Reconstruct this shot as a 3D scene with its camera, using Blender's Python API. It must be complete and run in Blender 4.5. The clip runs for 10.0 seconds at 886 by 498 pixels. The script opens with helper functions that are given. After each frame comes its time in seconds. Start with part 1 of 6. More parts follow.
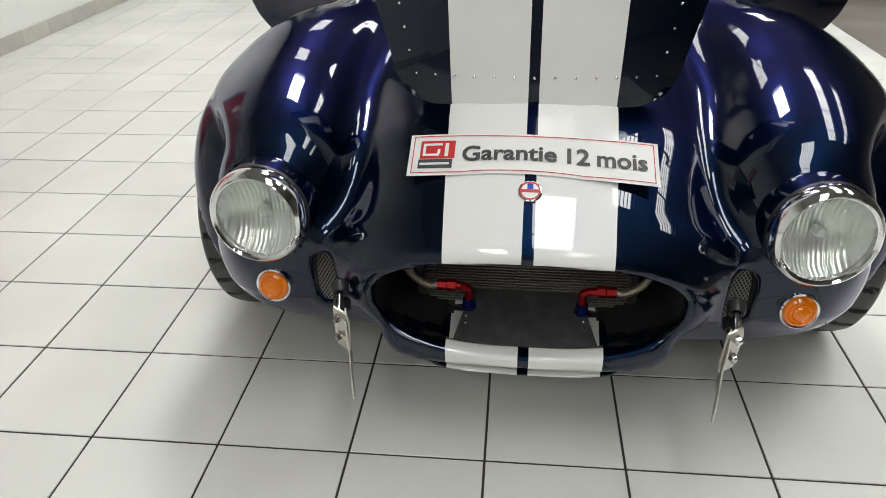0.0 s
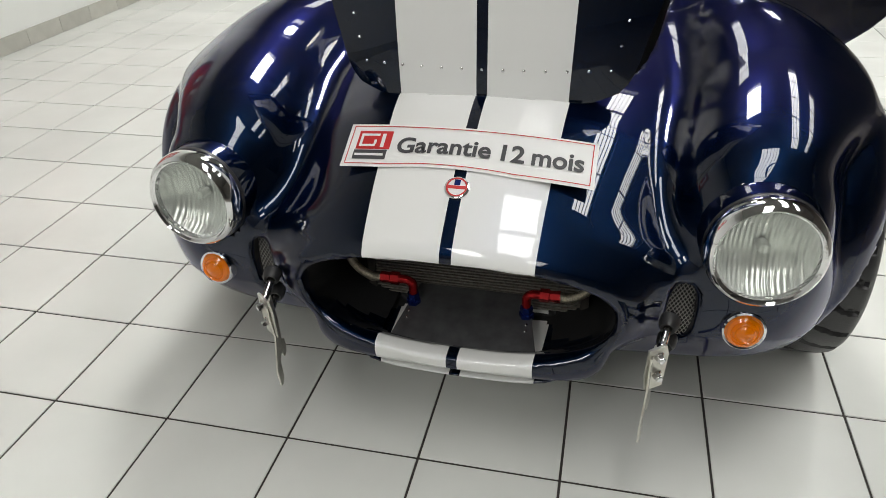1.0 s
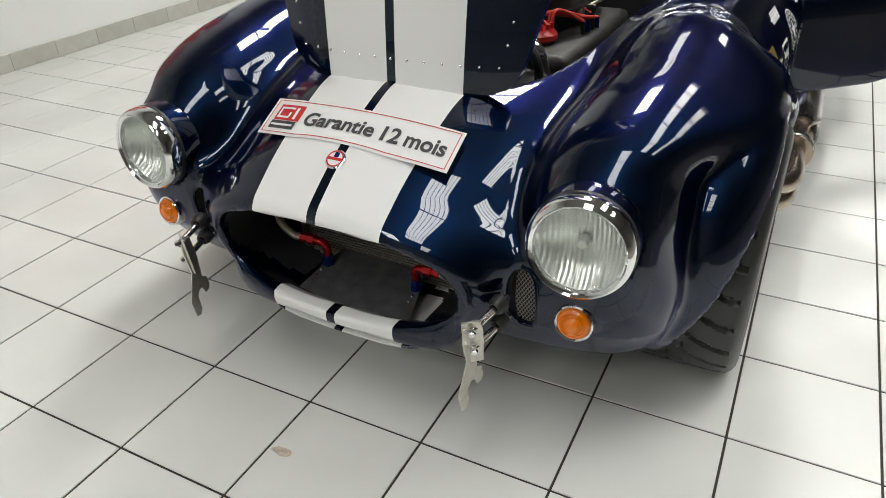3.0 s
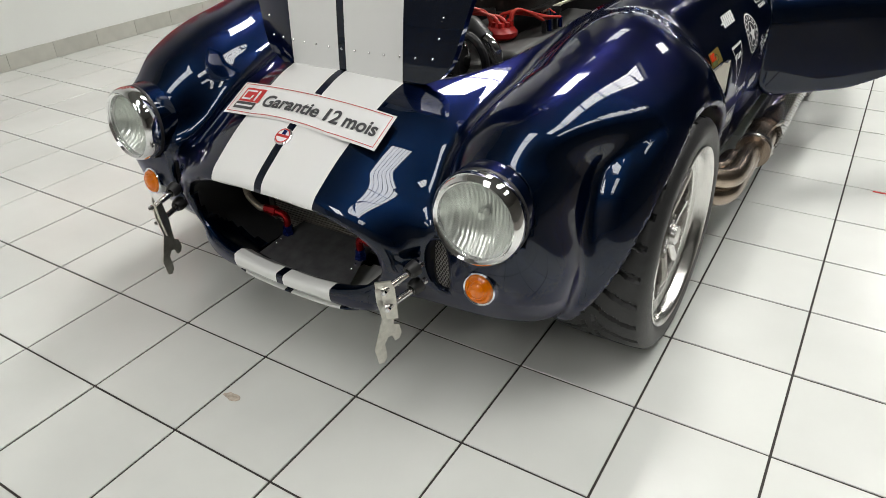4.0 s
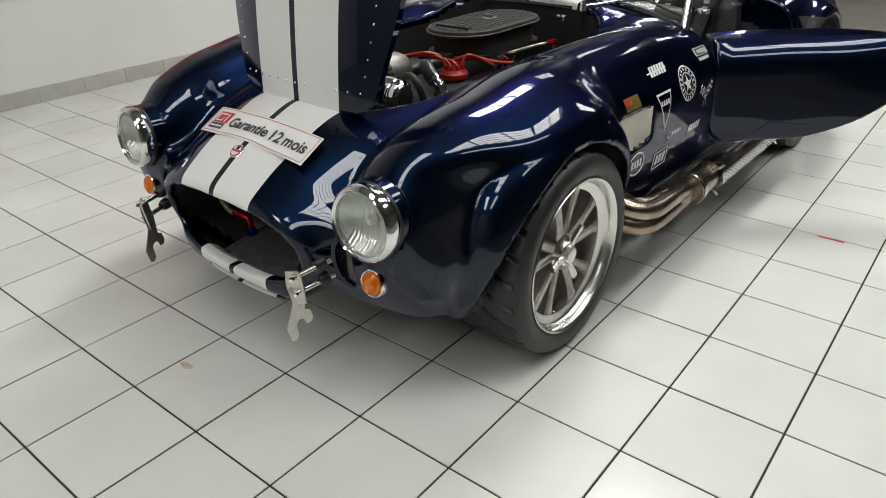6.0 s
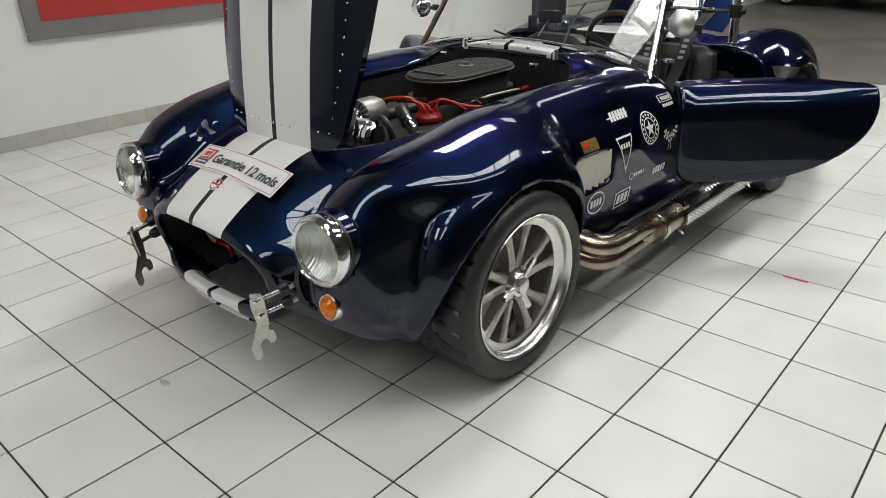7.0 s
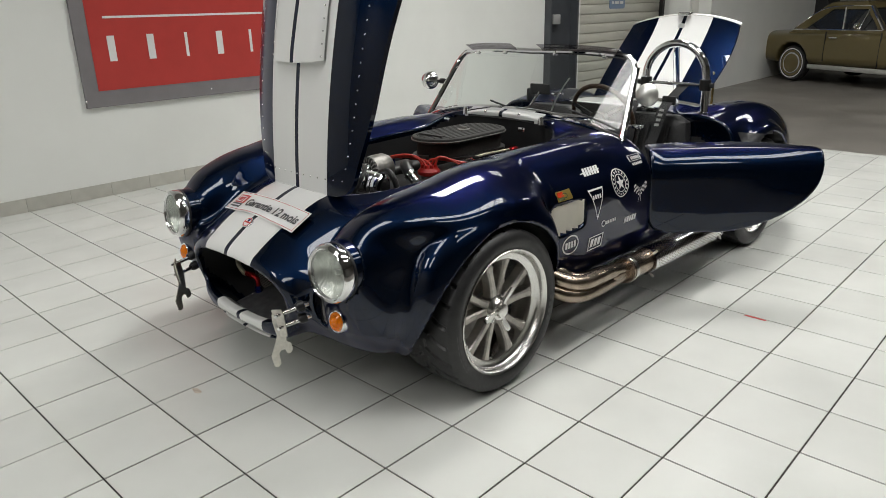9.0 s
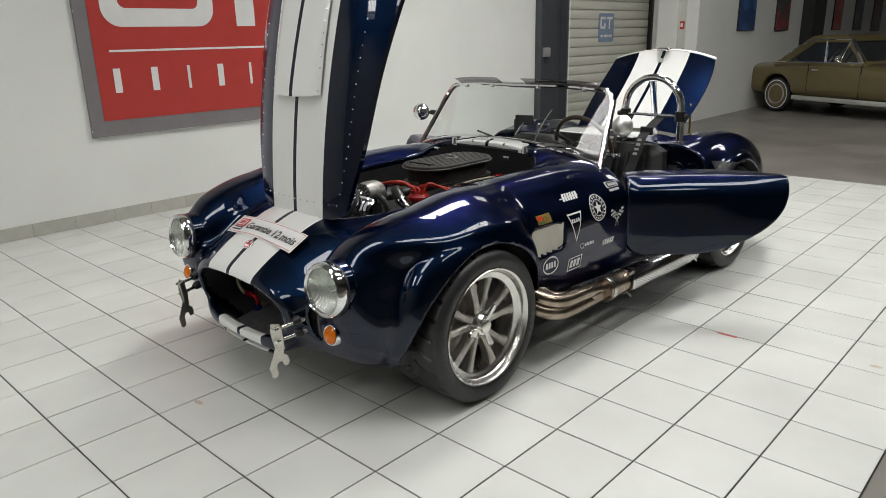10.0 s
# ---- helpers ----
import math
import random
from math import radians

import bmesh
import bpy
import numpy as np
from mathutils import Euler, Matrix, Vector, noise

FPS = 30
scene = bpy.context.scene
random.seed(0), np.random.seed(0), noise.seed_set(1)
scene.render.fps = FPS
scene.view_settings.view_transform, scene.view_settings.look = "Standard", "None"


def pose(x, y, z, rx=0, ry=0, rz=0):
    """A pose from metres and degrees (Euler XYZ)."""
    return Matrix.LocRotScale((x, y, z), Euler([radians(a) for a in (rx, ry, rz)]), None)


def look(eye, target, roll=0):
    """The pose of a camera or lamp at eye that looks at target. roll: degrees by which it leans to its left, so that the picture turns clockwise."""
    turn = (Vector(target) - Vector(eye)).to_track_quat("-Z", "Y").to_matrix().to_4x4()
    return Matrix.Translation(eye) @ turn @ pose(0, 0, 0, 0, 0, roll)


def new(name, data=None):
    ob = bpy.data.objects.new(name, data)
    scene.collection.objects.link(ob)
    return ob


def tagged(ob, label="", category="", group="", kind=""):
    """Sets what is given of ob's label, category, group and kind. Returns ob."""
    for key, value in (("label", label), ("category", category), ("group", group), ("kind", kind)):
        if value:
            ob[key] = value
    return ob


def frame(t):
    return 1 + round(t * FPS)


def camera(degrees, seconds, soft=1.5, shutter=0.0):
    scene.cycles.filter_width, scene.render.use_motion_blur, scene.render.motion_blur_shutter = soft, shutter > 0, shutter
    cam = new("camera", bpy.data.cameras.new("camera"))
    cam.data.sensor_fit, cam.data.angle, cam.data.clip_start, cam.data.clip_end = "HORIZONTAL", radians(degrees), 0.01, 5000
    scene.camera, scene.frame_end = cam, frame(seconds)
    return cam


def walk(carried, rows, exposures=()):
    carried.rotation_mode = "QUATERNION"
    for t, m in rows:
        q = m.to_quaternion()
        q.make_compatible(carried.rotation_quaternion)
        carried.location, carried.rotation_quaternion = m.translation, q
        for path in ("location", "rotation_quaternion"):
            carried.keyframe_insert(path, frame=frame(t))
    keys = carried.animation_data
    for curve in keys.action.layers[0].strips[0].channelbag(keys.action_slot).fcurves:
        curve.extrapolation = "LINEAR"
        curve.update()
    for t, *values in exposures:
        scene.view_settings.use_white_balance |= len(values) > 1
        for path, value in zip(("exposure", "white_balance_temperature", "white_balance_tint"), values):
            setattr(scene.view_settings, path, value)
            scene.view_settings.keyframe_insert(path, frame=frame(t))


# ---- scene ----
cam = camera(64.7, 10.0, soft=0.85)
PATH = [
    (0, (0.379, -1.166, 1.297), (0.183, 0.534, 0.261), -1.6),
    (0.5, (0.528, -1.098, 1.291), (0.217, 0.566, 0.227), -2.0),
    (1, (0.682, -1.072, 1.29), (0.268, 0.566, 0.22), -2.3),
    (1.5, (0.858, -1.08, 1.297), (0.345, 0.526, 0.221), -2.0),
    (2, (1.017, -1.064, 1.306), (0.383, 0.499, 0.232), -1.9),
    (2.2, (1.069, -1.041, 1.304), (0.392, 0.504, 0.229), -2.0),
    (3.3, (1.39, -1.028, 1.291), (0.555, 0.46, 0.248), -2.0),
    (3.5, (1.462, -1.044, 1.296), (0.606, 0.432, 0.253), -1.9),
    (4, (1.624, -1.053, 1.314), (0.708, 0.387, 0.271), -1.9),
    (4.5, (1.781, -1.015, 1.31), (0.816, 0.401, 0.279), -2.0),
    (5, (1.912, -1.022, 1.351), (0.906, 0.373, 0.33), -1.8),
    (5.2, (1.967, -1.019, 1.385), (0.943, 0.355, 0.353), -1.7),
    (6.3, (2.254, -1.054, 1.388), (1.102, 0.305, 0.48), -1.6),
    (6.5, (2.299, -1.034, 1.395), (1.129, 0.322, 0.505), -1.6),
    (7, (2.446, -1.024, 1.417), (1.236, 0.329, 0.578), -1.5),
    (7.5, (2.605, -1.057, 1.432), (1.363, 0.293, 0.635), -1.3),
    (8, (2.711, -1.103, 1.442), (1.433, 0.242, 0.693), -1.4),
    (8.5, (2.771, -1.186, 1.44), (1.478, 0.167, 0.736), -1.3),
    (9, (2.833, -1.28, 1.456), (1.528, 0.086, 0.799), -1.4),
    (9.5, (2.88, -1.337, 1.48), (1.573, 0.044, 0.859), -1.3),
    (10, (3.001, -1.402, 1.488), (1.688, -0.01, 0.907), -1.3),
]
walk(cam, [(t, look(eye, target, roll)) for t, eye, target, roll in PATH],
     exposures=[(0, -0.27), (1, -0.33), (2, -0.29), (3.5, -0.26), (4.5, -0.35), (6.5, -0.57), (8, -0.57), (10, -0.56)])

# ---- light ----
world = bpy.data.worlds.new("world")
scene.world = world
world.use_nodes = True
wn = world.node_tree.nodes
sky = wn.new("ShaderNodeTexSky")
sky.sky_type, sky.sun_disc, sky.sun_elevation, sky.sun_rotation = "NISHITA", False, radians(40), radians(200)
wn["Background"].inputs[1].default_value = 0.1
world.node_tree.links.new(sky.outputs[0], wn["Background"].inputs[0])


def area_lamp(name, m, sx, sy, watts, color=(1, 1, 1)):
    data = bpy.data.lights.new(name, "AREA")
    data.shape, data.size, data.size_y, data.energy, data.color = "RECTANGLE", sx, sy, watts, color
    ob = new(name, data)
    ob.matrix_world = m
    return ob


CEIL = 6.0
# roof lights: x, y, width, length of each opening, watts; the last two are added, unseen, to brighten far hall and left
# wall
ROOF_LIGHTS = [(3.3, 3.6, 1.0, 6.6, 370), (5.6, 3.0, 1.0, 5.5, 240), (1.1, -1.9, 1.2, 4.2, 245), (0.0, 4.6, 1.1, 2.4, 560), (2.2, -6.5, 1.0, 4.0, 160),
               (-0.9, 9.0, 1.1, 3.0, 80), (3.3, 12.5, 1.0, 4.5, 230), (-0.9, -7.0, 1.1, 4.0, 300)]
for rx, ry, rw, rl, watts in ROOF_LIGHTS:
    area_lamp("roof_light_lamp", pose(rx, ry, CEIL + 0.3), rw, rl, watts, (1.0, 0.99, 0.95))


# ---- materials ----
def material(name, base=(0.5, 0.5, 0.5), rough=0.5, metal=0.0, coat=0.0, spec=0.5, noise_amount=0.0, noise_scale=8.0, bump=0.0, bump_scale=200.0, rough_var=0.0, random_amount=0.0, place=False):
    m = bpy.data.materials.new(name)
    m.use_nodes = True
    nt = m.node_tree
    p = nt.nodes["Principled BSDF"]
    p.inputs["Base Color"].default_value = (*base, 1)
    p.inputs["Roughness"].default_value = rough
    p.inputs["Metallic"].default_value = metal
    p.inputs["Coat Weight"].default_value = coat
    p.inputs["Coat Roughness"].default_value = 0.02
    p.inputs["Specular IOR Level"].default_value = spec
    co = nt.nodes.new("ShaderNodeTexCoord")
    here = nt.nodes.new("ShaderNodeNewGeometry").outputs["Position"] if place else co.outputs["Object"]
    if noise_amount or random_amount:
        tex = nt.nodes.new("ShaderNodeTexNoise")
        tex.inputs["Scale"].default_value = noise_scale
        tex.inputs["Detail"].default_value = 6
        nt.links.new(here, tex.inputs["Vector"])
        hsv = nt.nodes.new("ShaderNodeHueSaturation")
        hsv.inputs["Color"].default_value = (*base, 1)
        rng = nt.nodes.new("ShaderNodeMapRange")
        rng.inputs["From Min"].default_value, rng.inputs["From Max"].default_value = 0.3, 0.7
        rng.inputs["To Min"].default_value, rng.inputs["To Max"].default_value = 1 - noise_amount, 1 + noise_amount
        nt.links.new(tex.outputs["Fac"], rng.inputs["Value"])
        value = rng.outputs["Result"]
        if random_amount:
            info = nt.nodes.new("ShaderNodeObjectInfo")
            r2 = nt.nodes.new("ShaderNodeMapRange")
            r2.inputs["To Min"].default_value, r2.inputs["To Max"].default_value = 1 - random_amount, 1 + random_amount
            nt.links.new(info.outputs["Random"], r2.inputs["Value"])
            mul = nt.nodes.new("ShaderNodeMath")
            mul.operation = "MULTIPLY"
            nt.links.new(value, mul.inputs[0])
            nt.links.new(r2.outputs["Result"], mul.inputs[1])
            value = mul.outputs[0]
        nt.links.new(value, hsv.inputs["Value"])
        nt.links.new(hsv.outputs["Color"], p.inputs["Base Color"])
        if rough_var:
            r3 = nt.nodes.new("ShaderNodeMapRange")
            r3.inputs["From Min"].default_value, r3.inputs["From Max"].default_value = 0.3, 0.7
            r3.inputs["To Min"].default_value, r3.inputs["To Max"].default_value = max(0.0, rough - rough_var), rough + rough_var
            nt.links.new(tex.outputs["Fac"], r3.inputs["Value"])
            nt.links.new(r3.outputs["Result"], p.inputs["Roughness"])
    if bump:
        t2 = nt.nodes.new("ShaderNodeTexNoise")
        t2.inputs["Scale"].default_value = bump_scale
        t2.inputs["Detail"].default_value = 4
        nt.links.new(here, t2.inputs["Vector"])
        b = nt.nodes.new("ShaderNodeBump")
        b.inputs["Strength"].default_value, b.inputs["Distance"].default_value = bump, 0.002
        nt.links.new(t2.outputs["Fac"], b.inputs["Height"])
        nt.links.new(b.outputs["Normal"], p.inputs["Normal"])
    return m


def math_node(nt, op, a, b=None):
    n = nt.nodes.new("ShaderNodeMath")
    n.operation = op
    for i, v in enumerate((a, b)):
        if v is None:
            continue
        if isinstance(v, (int, float)):
            n.inputs[i].default_value = v
        else:
            nt.links.new(v, n.inputs[i])
    return n.outputs[0]


BLUE = (0.0006, 0.0056, 0.0215)
WHITE = (0.80, 0.80, 0.78)


def paint_material(name, axis, taper, base_half, gap, striped=True, blue=BLUE, coat=1.0):
    """Blue metallic lacquer with twin white stripes painted along the car, which widen by taper per metre of the given axis."""
    m = material(name, blue, 0.34, 0.9, coat, 0.4)
    nt = m.node_tree
    p = nt.nodes["Principled BSDF"]
    p.inputs["Specular Tint"].default_value = (0.10, 0.22, 0.65, 1)
    co = nt.nodes.new("ShaderNodeTexCoord")
    sep = nt.nodes.new("ShaderNodeSeparateXYZ")
    nt.links.new(co.outputs["Object"], sep.inputs[0])
    flake = nt.nodes.new("ShaderNodeTexNoise")
    flake.inputs["Scale"].default_value, flake.inputs["Detail"].default_value = 350, 1
    nt.links.new(co.outputs["Object"], flake.inputs["Vector"])
    ramp = nt.nodes.new("ShaderNodeMapRange")
    ramp.inputs["To Min"].default_value, ramp.inputs["To Max"].default_value = 0.55, 1.5
    nt.links.new(flake.outputs["Fac"], ramp.inputs["Value"])
    hsv = nt.nodes.new("ShaderNodeHueSaturation")
    hsv.inputs["Color"].default_value = (*blue, 1)
    nt.links.new(ramp.outputs["Result"], hsv.inputs["Value"])
    if not striped:
        nt.links.new(hsv.outputs["Color"], p.inputs["Base Color"])
        return m
    ax = math_node(nt, "ABSOLUTE", sep.outputs["X"])
    along = math_node(nt, "MULTIPLY_ADD", sep.outputs[axis], taper)
    along.node.inputs[2].default_value = base_half
    inner = math_node(nt, "GREATER_THAN", ax, gap)
    outer = math_node(nt, "LESS_THAN", ax, along)
    mask = math_node(nt, "MULTIPLY", inner, outer)
    mix = nt.nodes.new("ShaderNodeMix")
    mix.data_type = "RGBA"
    nt.links.new(mask, mix.inputs["Factor"])
    nt.links.new(hsv.outputs["Color"], mix.inputs[6])
    mix.inputs[7].default_value = (*WHITE, 1)
    nt.links.new(mix.outputs[2], p.inputs["Base Color"])
    nt.links.new(math_node(nt, "MULTIPLY", math_node(nt, "SUBTRACT", 1.0, mask), 0.9), p.inputs["Metallic"])
    return m


M_PAINT = paint_material("body_paint", "Y", 0.05, 0.171, 0.012)
M_BONNET = paint_material("bonnet_paint", "Z", 0.03, 0.165, 0.012)
M_DOORPAINT = paint_material("door_paint", "Y", 0, 0.1, 0.01, striped=False)
M_LINER = material("black_liner", (0.012, 0.012, 0.013), 0.7, noise_amount=0.3, bump=0.3)
M_BLACK = material("black_satin", (0.015, 0.015, 0.016), 0.45, noise_amount=0.2, noise_scale=30)
M_CHROME = material("chrome", (0.85, 0.85, 0.86), 0.06, 1.0)
M_STEEL = material("polished_steel", (0.62, 0.60, 0.57), 0.22, 1.0, noise_amount=0.1, noise_scale=25)
M_ALLOY = material("cast_alloy", (0.48, 0.455, 0.42), 0.45, 0.8, noise_amount=0.15, noise_scale=40, bump=0.2)
M_RUBBER = material("tyre_rubber", (0.019, 0.019, 0.02), 0.42, noise_amount=0.25, noise_scale=30, bump=0.25, bump_scale=300)
M_TILE = material("floor_tile_glaze", (0.64, 0.65, 0.62), 0.20, spec=0.24, noise_amount=0.07, noise_scale=1.7, rough_var=0.04, bump=0.05, bump_scale=7, random_amount=0.03, place=True)
M_GROUT = material("dark_grout", (0.035, 0.03, 0.027), 0.9, noise_amount=0.3, noise_scale=40)
M_PLASTER = material("white_plaster", (0.83, 0.84, 0.81), 0.8, noise_amount=0.03, noise_scale=1.5, bump=0.15, bump_scale=60)
M_CONCRETE = material("polished_concrete", (0.165, 0.153, 0.137), 0.38, noise_amount=0.25, noise_scale=1.3, rough_var=0.1, bump=0.05, bump_scale=40)
M_RED = material("red_vinyl", (0.50, 0.052, 0.044), 0.42, noise_amount=0.04)
M_GREYP = material("grey_panel", (0.22, 0.205, 0.215), 0.45, noise_amount=0.05)
M_WHITEP = material("white_vinyl", (0.8, 0.8, 0.79), 0.4, noise_amount=0.03)


def glass_material(name, tint=(1, 1, 1), rough=0.0, clear=0.9):
    m = bpy.data.materials.new(name)
    m.use_nodes = True
    nt = m.node_tree
    nt.nodes.remove(nt.nodes["Principled BSDF"])
    out = nt.nodes["Material Output"]
    tr = nt.nodes.new("ShaderNodeBsdfTransparent")
    tr.inputs[0].default_value = (*tint, 1)
    gl = nt.nodes.new("ShaderNodeBsdfGlossy")
    gl.inputs["Roughness"].default_value = rough
    facing = nt.nodes.new("ShaderNodeLayerWeight").outputs["Facing"]
    gloss = math_node(nt, "MULTIPLY_ADD", math_node(nt, "POWER", facing, 5.0), 0.92)
    gloss.node.inputs[2].default_value = 0.06
    mx = nt.nodes.new("ShaderNodeMixShader")
    nt.links.new(gloss, mx.inputs[0])
    nt.links.new(tr.outputs[0], mx.inputs[1])
    nt.links.new(gl.outputs[0], mx.inputs[2])
    nt.links.new(mx.outputs[0], out.inputs[0])
    return m


M_GLASS = glass_material("windscreen_glass", (0.93, 0.96, 0.95))
M_LENS = glass_material("lamp_glass", (0.96, 0.97, 0.95), 0.02)
M_RIBGLASS = glass_material("ribbed_lamp_glass", (0.86, 0.88, 0.86), 0.12)
M_AMBER = material("amber_lens", (0.80, 0.19, 0.0), 0.15, 0.0, 0.3)


# ---- mesh helpers ----
def part(name, bm, mat, parent=None, label="", m=None, smooth=True):
    me = bpy.data.meshes.new(name)
    bmesh.ops.recalc_face_normals(bm, faces=bm.faces)
    bm.to_mesh(me)
    bm.free()
    for x in mat if isinstance(mat, (list, tuple)) else [mat]:
        me.materials.append(x)
    if smooth:
        me.polygons.foreach_set("use_smooth", [True] * len(me.polygons))
        me.set_sharp_from_angle(angle=radians(35))
    ob = new(name, me)
    if parent is not None:
        ob.parent = parent
    if m is not None:
        ob.matrix_basis = m
    if label:
        ob["label"] = label
    return ob


def grid_mesh(bm, pts, close_u=False, close_v=False):
    """Quads over a 2D array of points."""
    vs = [[bm.verts.new(p) for p in row] for row in pts]
    nu, nv = len(vs), len(vs[0])
    for i in range(nu if close_u else nu - 1):
        for j in range(nv if close_v else nv - 1):
            bm.faces.new((vs[i][j], vs[(i + 1) % nu][j], vs[(i + 1) % nu][(j + 1) % nv], vs[i][(j + 1) % nv]))
    return vs


def lathe(profile, steps=48, axis="Y"):
    """A turned form: profile of (along, radius) round the axis."""
    bm = bmesh.new()
    rows = []
    for a, r in profile:
        row = []
        for k in range(steps):
            c, s = math.cos(2 * math.pi * k / steps) * r, math.sin(2 * math.pi * k / steps) * r
            row.append({"X": (a, c, s), "Y": (c, a, s), "Z": (c, s, a)}[axis])
        rows.append(row)
    grid_mesh(bm, rows, close_v=True)
    bmesh.ops.remove_doubles(bm, verts=bm.verts, dist=1e-6)
    return bm


def tube_bm(points, radius, sides=12, bm=None, cap=True):
    """A round tube along points (smoothed by the caller)."""
    bm = bm or bmesh.new()
    pts = [Vector(p) for p in points]
    rows = []
    up = Vector((0, 0, 1))
    normal = None
    for i, p in enumerate(pts):
        d = (pts[min(i + 1, len(pts) - 1)] - pts[max(i - 1, 0)]).normalized()
        if normal is None:
            normal = d.cross(up if abs(d.z) < 0.9 else Vector((1, 0, 0))).normalized()
        else:
            normal = (normal - d * normal.dot(d)).normalized()
        side = d.cross(normal)
        r = radius[i] if isinstance(radius, (list, tuple)) else radius
        rows.append([p + (normal * math.cos(a) + side * math.sin(a)) * r for a in [2 * math.pi * k / sides for k in range(sides)]])
    vs = grid_mesh(bm, rows, close_v=True)
    if cap:
        bm.faces.new(vs[0])
        bm.faces.new(vs[-1])
    return bm


def smooth_line(points, n=10):
    """Catmull-Rom through points."""
    P = [Vector(p) for p in points]
    P = [P[0] * 2 - P[1]] + P + [P[-1] * 2 - P[-2]]
    out = []
    for i in range(1, len(P) - 2):
        for k in range(n):
            t = k / n
            a, b, c, d = P[i - 1:i + 3]
            out.append(0.5 * (2 * b + (c - a) * t + (2 * a - 5 * b + 4 * c - d) * t * t + (3 * b - a - 3 * c + d) * t ** 3))
    out.append(P[-2])
    return out


def box_bm(x0, y0, z0, x1, y1, z1, bevel=0.0, seg=2, bm=None):
    own = bmesh.new()
    bmesh.ops.create_cube(own, size=1)
    for v in own.verts:
        v.co = Vector((x0 + (v.co.x + 0.5) * (x1 - x0), y0 + (v.co.y + 0.5) * (y1 - y0), z0 + (v.co.z + 0.5) * (z1 - z0)))
    if bevel:
        bmesh.ops.bevel(own, geom=own.edges, offset=bevel, segments=seg, affect="EDGES", profile=0.5)
    if bm is None:
        return own
    me = bpy.data.meshes.new("tmp")
    own.to_mesh(me)
    own.free()
    bm.from_mesh(me)
    bpy.data.meshes.remove(me)
    return bm


def plate_bm(outline, t, axis="Y"):
    """A flat plate: a closed outline of (u, v), made t thick along the axis, from 0 to t."""
    bm = bmesh.new()
    def at(u, v, w):
        return {"Y": (u, w, v), "Z": (u, v, w), "X": (w, u, v)}[axis]
    lo = [bm.verts.new(at(u, v, 0)) for u, v in outline]
    hi = [bm.verts.new(at(u, v, t)) for u, v in outline]
    bm.faces.new(lo)
    bm.faces.new(hi)
    n = len(lo)
    for i in range(n):
        bm.faces.new((lo[i], lo[(i + 1) % n], hi[(i + 1) % n], hi[i]))
    return bm


def rounded_rect(w, h, r, n=6):
    pts = []
    for cx, cy, a0 in ((w / 2 - r, h / 2 - r, 0), (-w / 2 + r, h / 2 - r, 90), (-w / 2 + r, -h / 2 + r, 180), (w / 2 - r, -h / 2 + r, 270)):
        for k in range(n + 1):
            a = radians(a0 + 90 * k / n)
            pts.append((cx + r * math.cos(a), cy + r * math.sin(a)))
    return pts


# ---- smooth solids from distance fields ----
def smin(a, b, k):
    h = np.clip(0.5 + 0.5 * (b - a) / k, 0, 1)
    return b * (1 - h) + a * h - k * h * (1 - h)


def smax(a, b, k):
    return -smin(-a, -b, k)


def knots(y, ys, vs):
    """Smooth curve through knots (monotone cubic)."""
    ys, vs = np.asarray(ys, float), np.asarray(vs, float)
    h = np.diff(ys)
    d = np.diff(vs) / h
    m = np.zeros_like(vs)
    m[0], m[-1] = d[0], d[-1]
    same = d[:-1] * d[1:] > 0
    m[1:-1][same] = (2 * d[:-1] * d[1:] / np.where(same, d[:-1] + d[1:], 1))[same]
    y = np.clip(y, ys[0], ys[-1])
    i = np.clip(np.searchsorted(ys, y) - 1, 0, len(ys) - 2)
    t = (y - ys[i]) / h[i]
    return (1 + 2 * t) * (1 - t) ** 2 * vs[i] + t * (1 - t) ** 2 * h[i] * m[i] + t * t * (3 - 2 * t) * vs[i + 1] + t * t * (t - 1) * h[i] * m[i + 1]


def super_dist(u, v, a, b, n):
    q = ((np.abs(u) / a) ** n + (np.abs(v) / b) ** n + 1e-12) ** (1 / n)
    return (q - 1) * np.minimum(a, b)


def gradient(field, x, y, z, e=0.0015):
    return np.stack([(field(x + e, y, z) - field(x - e, y, z)), (field(x, y + e, z) - field(x, y - e, z)), (field(x, y, z + e) - field(x, y, z - e))], 1) / (2 * e)


